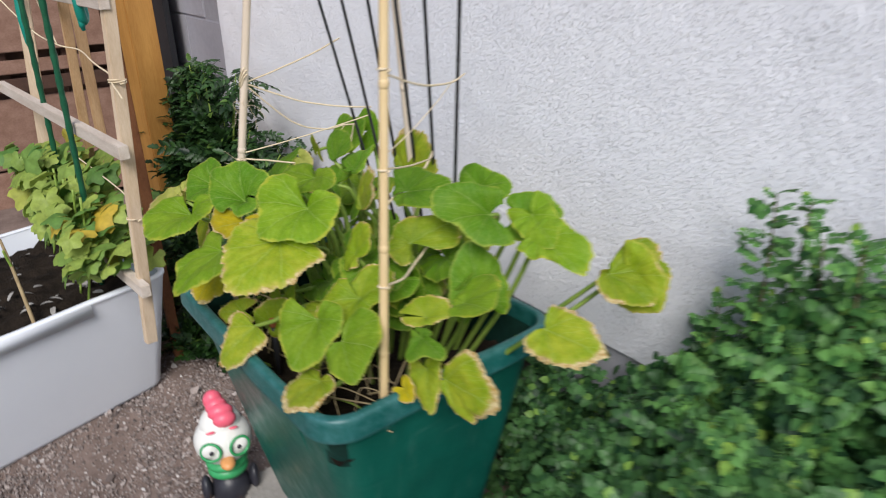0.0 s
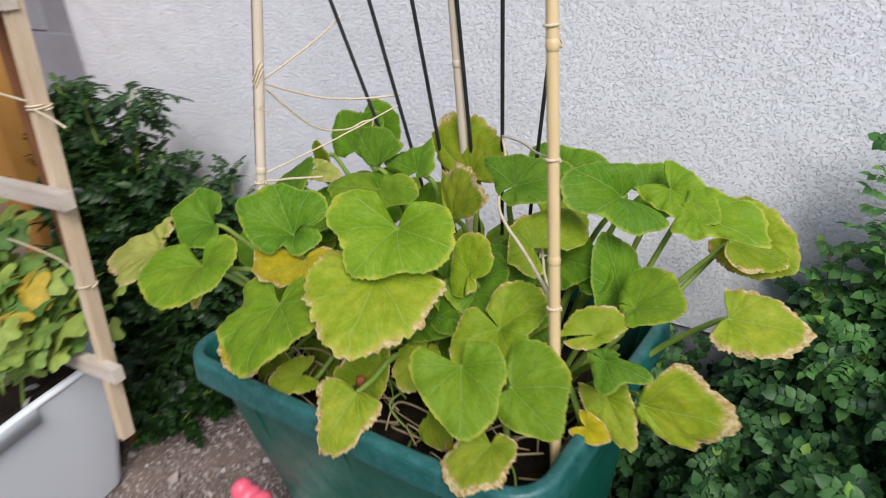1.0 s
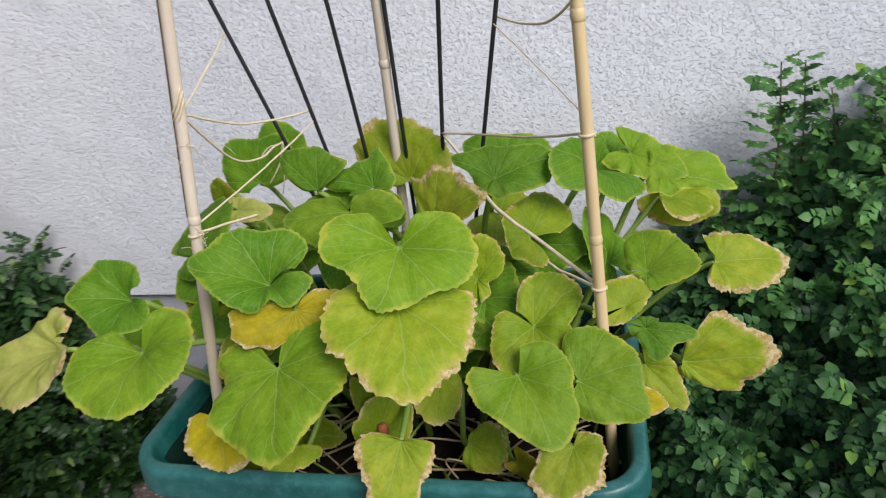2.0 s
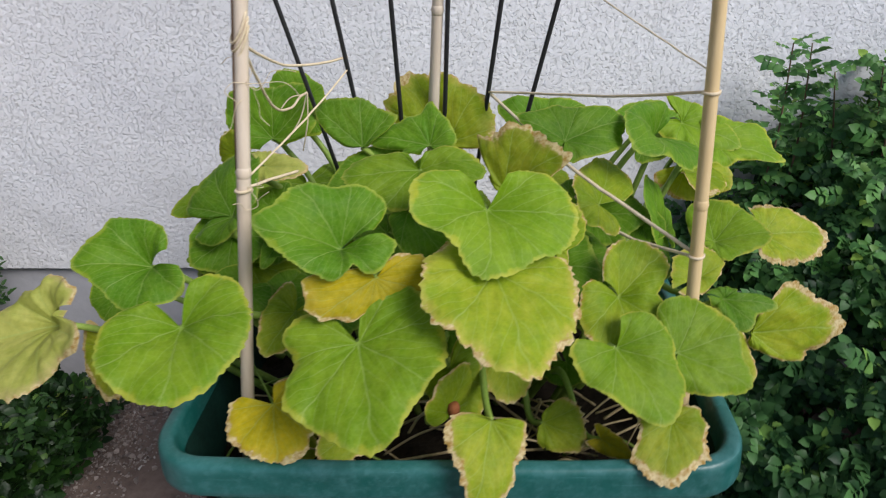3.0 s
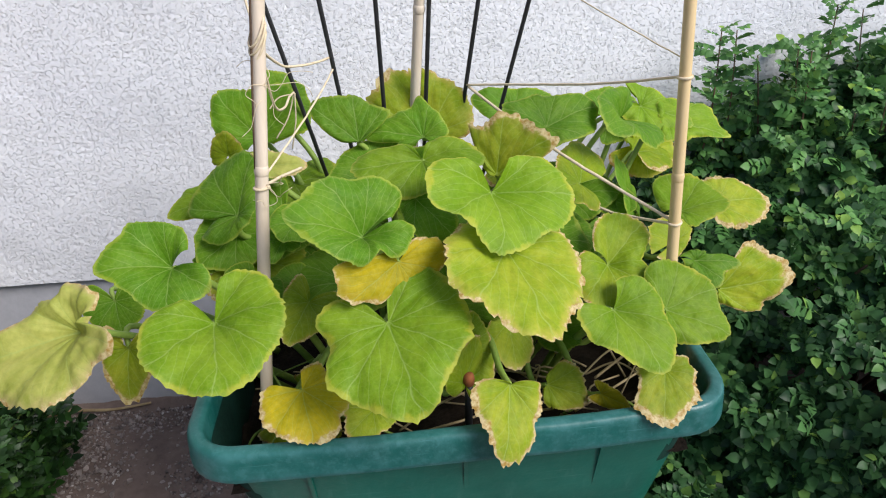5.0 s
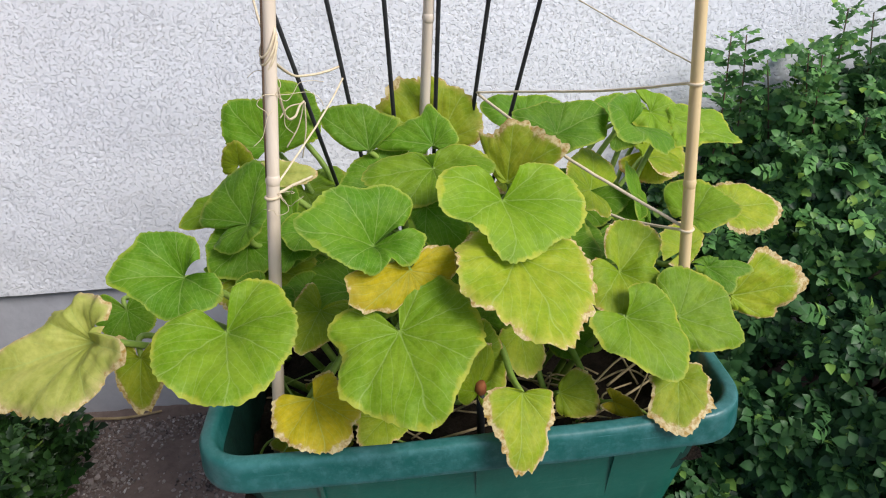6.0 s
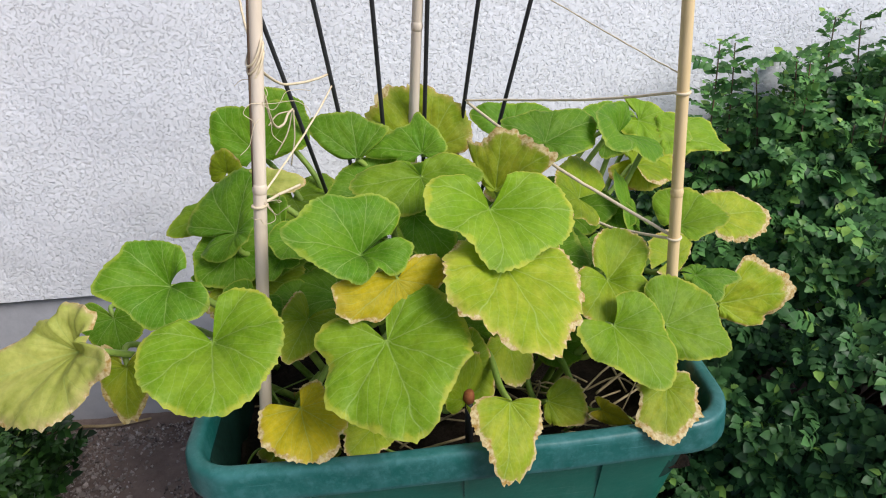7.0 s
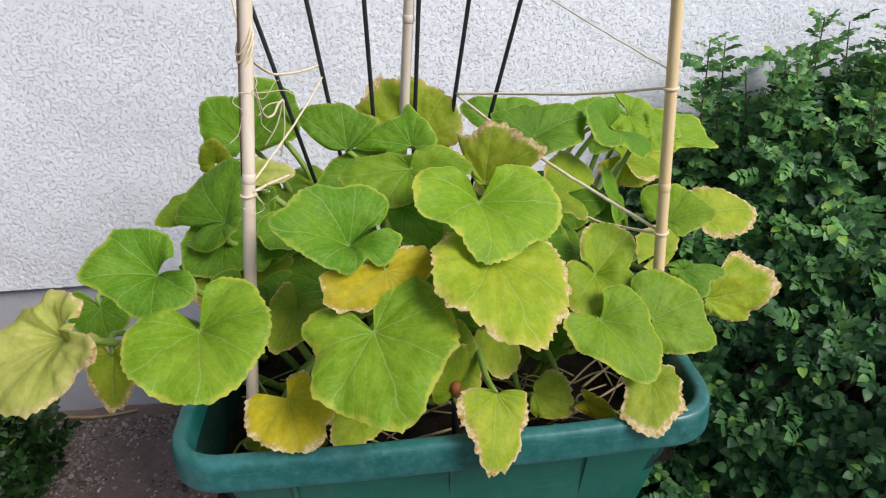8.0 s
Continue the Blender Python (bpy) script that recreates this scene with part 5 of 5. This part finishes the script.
for a, b in (((-0.99, -0.045, 0.28), (-0.80, -0.045, 1.2)), ((-0.708, -0.052, 0.28), (-0.585, -0.046, 1.2))):
    st = thing("garden_stake", "green plastic-coated garden stake standing in the white planter", "stake", "green stakes", at=a)
    d = Vector(b) - Vector(a)
    n = 60
    part("shaft", tube([d * k / n for k in range(n + 1)], [0.0055 + (0.0012 if k % 3 == 0 else 0) for k in range(n + 1)], 8), MAT["green_stake"], st)
# teal ribbon tied round the top strip
rib = thing("ribbon_tie", "teal plastic ribbon knotted round the trellis strip", "ribbon", at=(-0.614, 0.036, 0.884))
bm = bmesh.new()
add_tube(bm, curve_pts([(0, -0.03, 0.03), (0.018, -0.034, 0.0), (0.01, -0.03, -0.035), (-0.02, -0.02, -0.02), (-0.016, -0.03, 0.02), (0.0, -0.03, 0.03)], 6), 0.009, 8)
part("knot", bm, MAT["tie"], rib)
part("tail", tube(curve_pts([(0.005, -0.032, -0.02), (0.012, -0.034, -0.038), (0.008, -0.032, -0.052)], 5), [0.006] * 8 + [0.004] * 3, 6), MAT["tie"], rib)
rib2 = thing("ribbon_tie", "teal plastic ribbon hanging from the twine", "ribbon", at=(-1.0, -0.03, 0.82))
part("tail", tube(curve_pts([(0, 0, 0.12), (0.004, -0.002, 0.04), (0.0, 0.0, -0.06)], 5), [0.006, 0.009, 0.01, 0.009, 0.007, 0.008, 0.01, 0.01, 0.009, 0.008, 0.004], 6), MAT["tie"], rib2)

# cucumber vines
cuke = thing("cucumber_plant", "low cucumber vines with small lobed yellowing leaves in the white planter", "plant", at=(-0.80, -0.1, 0.285))


def small_leaf(seed, rad=0.03):
    q = random.Random(seed)
    n = 20
    v, f = [(0, 0, 0)], []
    for j in (1, 2, 3):
        for i in range(n + 1):
            a = radians(-165 + 330 * i / n)
            s = j / 3
            d = rad * s * (0.82 + 0.16 * math.cos(5 * a) + 0.04 * q.uniform(-1, 1) * (j == 3))
            v.append((d * math.sin(a), d * math.cos(a), -0.35 * d * d / rad + 0.10 * rad * s * math.sin(3 * a + seed)))
    for i in range(n):
        f.append((0, 2 + i, 1 + i))
    for j in (0, 1):
        for i in range(n):
            a = 1 + j * (n + 1) + i
            f.append((a, a + 1, a + n + 2, a + n + 1))
    return v, f


cp = [mesh_from("leaf", *small_leaf(k, 0.028 + 0.004 * (k % 4)), MAT["cucumber"]) for k in range(7)]
r = random.Random(8)
for k in range(300):
    x, y = r.uniform(-1.15, -0.505), max(-0.12, r.gauss(-0.06, 0.05))
    top = 0.535 + 0.05 * noise.noise((x * 7, 0, 0)) - 0.07 * max(0, (x + 0.70) / 0.2)
    z = r.uniform(0.30, 1.0) * (top - 0.35) + 0.35
    o = new("leaf", cp[k % len(cp)])
    o.parent = cuke
    o.matrix_local = aim((x + 0.80, y + 0.1, z - 0.285), (0.25, -0.75, -0.45), r, 1.0, 0.28)
for k in range(8):
    x = -1.08 + 0.065 * k
    part("vine", tube(curve_pts([(x + 0.80, 0.0, 0.0), (x + 0.81 + 0.02 * math.sin(k), 0.02, 0.12), (x + 0.80 + 0.03 * math.cos(k), 0.03, 0.24)], 5), 0.0028, 6), MAT["stalk"], cuke)
vine = thing("bare_vine", "bare pale vine stem leaning up from the planter soil", "plant", at=(-0.584, -0.205, 0.280))
part("stem", tube(curve_pts([(0, 0, 0), (-0.06, 0.0, 0.040), (-0.15, 0.0, 0.085), (-0.20, 0.0, 0.100), (-0.254, 0.0, 0.112)], 6), [0.0042 - 0.00006 * k for k in range(25)], 7), MAT["dry_stalk"], vine)
part("shoot", tube(curve_pts([(-0.15, 0.0, 0.085), (-0.152, -0.004, 0.108), (-0.150, -0.006, 0.125)], 5), 0.0028, 6), MAT["stalk"], vine)

# ---- stakes, post and fence behind ----
for (ax, ay, az), (bx, by, bz), w, h in (((-1.09, 0.03, -0.02), (-0.82, 0.03, 1.04), 0.020, 0.018), ((-0.752, 0.088, 0.0), (-0.522, 0.028, 1.0), 0.021, 0.022), ((-1.18, 0.10, -0.02), (-1.05, 0.10, 1.3), 0.024, 0.022), ((-1.46, 0.16, -0.02), (-1.36, 0.16, 1.3), 0.024, 0.022)):
    o = new("timber_stake", mesh_of("timber_stake", beam((0, 0, 0), Vector((bx - ax, by - ay, bz - az)), w, h, 0.0015, (0, 1, 0)), MAT["stake_red"] if bx > -0.6 else MAT["stake"], False))
    o.location = (ax, ay, az)
    tagged(o, "brown timber stake leaning behind the white planter", "stake", "timber stakes")
o = new("fence_post", mesh_of("fence_post", box((-0.042, -0.042, 0), (0.042, 0.042, 1.7), bevel=0.003), MAT["post"], False))
o.matrix_world = pose(-1.36, 0.305, GROUND, 0, 0, 10)
tagged(o, "golden stained square fence post", "post")
o = new("black_panel", mesh_of("black_panel", box((-0.25, -0.012, 0), (0.31, 0.012, 1.6), bevel=0.003), MAT["black"], False))
o.matrix_world = pose(-2.24, 0.585, GROUND, 0, 0, 0)
tagged(o, "narrow black panel between post and block wall", "panel")
fence = tagged(thing("board_fence", "weathered brown horizontal board fence with dark gaps", "fence", at=(-2.25, 0.0, GROUND)), kind="structure")
for z, h in ((0.02, 0.15), (0.18, 0.27), (0.54, 0.05), (0.62, 0.27), (0.91, 0.28), (1.21, 0.28)):
    part("board", box((-0.012, -1.9, z), (0.012, 0.56, z + h), bevel=0.003), MAT["fence"], fence, smooth=False)
for y in (-1.6, -0.9, -0.3, 0.02, 0.30, 0.52):
    part("batten", box((-0.05, y - 0.045, 0.0), (-0.014, y + 0.045, 1.5), bevel=0.003), MAT["fence_dark"], fence, smooth=False)
part("rail", box((0.014, -1.9, 0.475), (0.034, 0.56, 0.525), bevel=0.003), MAT["fence_dark"], fence, smooth=False)
part("backing", box((-0.075, -1.9, 0.0), (-0.055, 0.56, 1.5)), MAT["fence_dark"], fence, smooth=False)

# ---- feathery plants along the wall ----


def feathery(base, tops, count, seed, label, spread, size=1.0, broad=False, sprigs=()):
    q = random.Random(seed)
    ob = thing("feathery_shrub", label, "plant", at=base)
    pat = [spray(5, 0.060, 0.019, 0.0120, s + seed) for s in range(4)] + [spray(4, 0.050, 0.018, 0.0125, s + seed + 9) for s in range(3)]
    if broad:
        pat = patterns
    ps = []
    for k in range(count):
        tx, ty, tz = tops[k % len(tops)]
        t = q.random() ** 0.7
        c = Vector((tx * t, ty * t, tz * t)) + Vector((q.gauss(0, spread), q.gauss(0, spread * 0.7), q.gauss(0, spread * 0.5))) * (1.15 - 0.75 * t)
        if c.z < 0.02:
            c.z = q.uniform(0.02, 0.08)
        if base[1] + c.y > WALL_Y - 0.03:
            c.y = WALL_Y - 0.03 - base[1]
        ps.append(aim(c, (q.uniform(-1, 1), q.uniform(-1, 0.4), 0.5), q, size, 0.5))
    # single sprigs that stand clear: fronds arch out and hang from the tip
    for x, y, z in sprigs:
        for a in range(13):
            h = a * 2.4
            ps.append(aim(Vector((x, y, z)) + Vector((math.cos(h) * 0.012, math.sin(h) * 0.008, -0.0035 * a)), (math.cos(h), 0.6 * math.sin(h), 0.15 - 0.05 * a), q, size * 0.95, 0.15))
    o = new("foliage", join_stamps("foliage", pat, ps, MAT["weed"] if broad else MAT["feather"]))
    o.parent = ob
    tagged(o, kind="stuff")
    for tx, ty, tz in tops + list(sprigs):
        part("stem", tube(curve_pts([(0, 0, 0), (tx * 0.4, ty * 0.4, tz * 0.55), (tx, ty, tz)], 6), [0.005 - 0.00028 * j for j in range(13)], 6), MAT["stalk"], ob)
    return ob


feathery((-1.10, 0.40, GROUND), [(-0.15, 0.02, 0.60), (-0.08, 0.02, 0.54), (-0.22, 0.02, 0.56), (0.02, 0.02, 0.50), (0.08, 0.0, 0.46), (-0.22, -0.03, 0.47), (0.15, 0.02, 0.44), (0.21, 0.02, 0.40), (0.25, 0.03, 0.36), (-0.10, -0.05, 0.42), (0.04, -0.04, 0.38), (0.14, -0.03, 0.34)], 2000, 3, "dark feathery-leaved bush growing by the house corner", 0.055, 1.25,
         sprigs=[(0.15, 0.02, 0.675), (0.11, 0.03, 0.66), (-0.14, 0.0, 0.665), (-0.09, 0.02, 0.675), (-0.20, 0.02, 0.65), (0.03, 0.02, 0.575), (0.17, 0.03, 0.525), (0.28, 0.06, 0.475)])
feathery((-0.95, 0.575, GROUND), [(0.06, 0.0, 0.45), (-0.13, 0.0, 0.42), (0.0, 0.0, 0.36), (0.10, -0.03, 0.34)], 260, 5, "slim dark seedlings at the foot of the wall", 0.035, 0.8)
feathery((-0.98, 0.33, GROUND), [(0.14, 0.06, 0.30), (0.05, 0.10, 0.32), (-0.12, 0.04, 0.30), (0.16, -0.04, 0.22), (-0.02, -0.10, 0.22), (-0.2, 0.0, 0.3)], 1500, 7, "dense low dark green weeds beside the gravel", 0.10)
feathery((-0.80, 0.40, GROUND), [(0.0, 0.0, 0.12), (0.10, 0.06, 0.10), (-0.06, 0.08, 0.14), (0.07, -0.12, 0.11), (-0.05, -0.2, 0.12), (0.06, -0.30, 0.10), (0.02, -0.36, 0.10), (0.08, 0.10, 0.12), (0.12, 0.0, 0.08), (0.09, -0.30, 0.08), (0.14, -0.24, 0.07), (0.13, -0.16, 0.08)], 1000, 8, "small green weed patch on the earth", 0.055, 1.0, True)

# ---- rooster ornament ----


def rooster():
    bm = bmesh.new()

    def blob(c, s, mat, seg=20):
        g = bmesh.ops.create_uvsphere(bm, u_segments=seg, v_segments=seg // 2, radius=1.0, matrix=Matrix.Translation(c) @ Matrix.Diagonal((*s, 1)))
        for fc in {fc for q in g["verts"] for fc in q.link_faces}:
            fc.material_index = mat

    def ring(c, rad, thick, mat, turn):
        n0 = len(bm.faces)
        pts = [Vector(c) + turn @ Vector((math.cos(a) * rad, 0, math.sin(a) * rad)) for a in (math.tau * k / 20 for k in range(21))]
        add_tube(bm, pts, thick, 6, False)
        bm.faces.ensure_lookup_table()
        for fc in bm.faces[n0:]:
            fc.material_index = mat

    blob((0, 0, 0.045), (0.036, 0.034, 0.040), 3)
    blob((0, 0, 0.094), (0.036, 0.034, 0.017), 2)
    blob((0, 0, 0.111), (0.037, 0.036, 0.015), 2)
    blob((0, 0, 0.158), (0.050, 0.048, 0.046), 0, 28)
    blob((0, 0.004, 0.183), (0.037, 0.036, 0.040), 0, 24)
    for y, z, w, h in ((-0.020, 0.211, 0.020, 0.015), (-0.008, 0.219, 0.022, 0.016), (0.006, 0.223, 0.019, 0.017), (0.017, 0.229, 0.017, 0.020)):
        blob((-0.35 * y, y, z), (w, 0.014, h), 1, 14)
    blob((0, -0.052, 0.143), (0.013, 0.018, 0.009), 4, 14)
    for s in (-1, 1):
        turn = pose(0, 0, 0, -8, 0, s * 22).to_3x3()
        blob((s * 0.024, -0.0405, 0.167), (0.015, 0.0065, 0.015), 0, 16)
        ring((s * 0.024, -0.0455, 0.167), 0.0170, 0.0026, 2, turn)
        blob((s * 0.023, -0.0465, 0.166), (0.0042, 0.0022, 0.0048), 3, 10)
        blob((s * 0.019, -0.0300, 0.196), (0.008, 0.0035, 0.0018), 1, 10)
        blob((s * 0.016, -0.024, 0.007), (0.014, 0.026, 0.008), 4, 14)
        blob((s * 0.042, -0.006, 0.060), (0.010, 0.020, 0.026), 3, 14)
    tints = ((0.78, 0.77, 0.74), (0.82, 0.13, 0.20), (0.045, 0.33, 0.12), (0.030, 0.030, 0.04), (0.72, 0.33, 0.12))
    mats = [surface("ornament_paint_" + w, [c * 0.9 for c in t], t, 20, 0.35, 4, 0.0004) for w, t in zip(("white", "red", "green", "dark", "orange"), tints)]
    return mesh_of("rooster_ornament", bm, mats)


o = new("rooster_ornament", rooster())
o.matrix_world = pose(-0.218, 0.003, GROUND, 0, 0, 74) @ Matrix.Scale(1.04, 4)
tagged(o, "painted white rooster garden ornament with red comb and green scarf", "garden ornament")

o = new("stick", mesh_of("stick", tube(curve_pts([(-0.11, 0.0, 0.0), (-0.03, 0.006, 0.004), (0.05, -0.004, 0.003), (0.12, 0.004, 0.001)], 5), [0.0042 - 0.00012 * k for k in range(16)], 7), MAT["dry_stalk"]))
o.matrix_world = pose(-0.68, 0.600, GROUND + 0.006, 0, 0, 4)
tagged(o, "pale dry stick lying on the gravel by the wall", "stick")

# ---- gravel ----
r = random.Random(31)
stones = []
ico = bmesh.new()
bmesh.ops.create_cube(ico, size=1.3)
iv = [tuple(q.co * (1 + 0.9 * noise.noise(q.co * 2.3 + Vector((0.4, 0.1, 0.7))))) for q in ico.verts]
jf = [[q.index for q in fc.verts] for fc in ico.faces]
ico.free()
while len(stones) < 42000:
    x, y = r.uniform(-1.0, 0.0), r.uniform(-0.55, 0.60)
    if noise.noise((x * 4, y * 4, 2)) + 0.15 * r.gauss(0, 1) < -0.20:
        continue
    s = 0.0018 * math.exp(r.gauss(0, 0.45))
    stones.append(Matrix.Translation((x, y, ground_height(x, y) + s * 0.3)) @ pose(0, 0, 0, r.uniform(0, 360), r.uniform(0, 360), r.uniform(0, 360)) @ Matrix.Diagonal((s * r.uniform(0.8, 1.6), s, s * 0.8, 1)))
v, f = stamp(iv, jf, stones)
me = mesh_from("gravel", v, f, MAT["stone"])
me.polygons.foreach_set("use_smooth", [False] * len(me.polygons))
tagged(new("gravel", me), "loose grey and brown gravel on the earth", "gravel", kind="stuff")
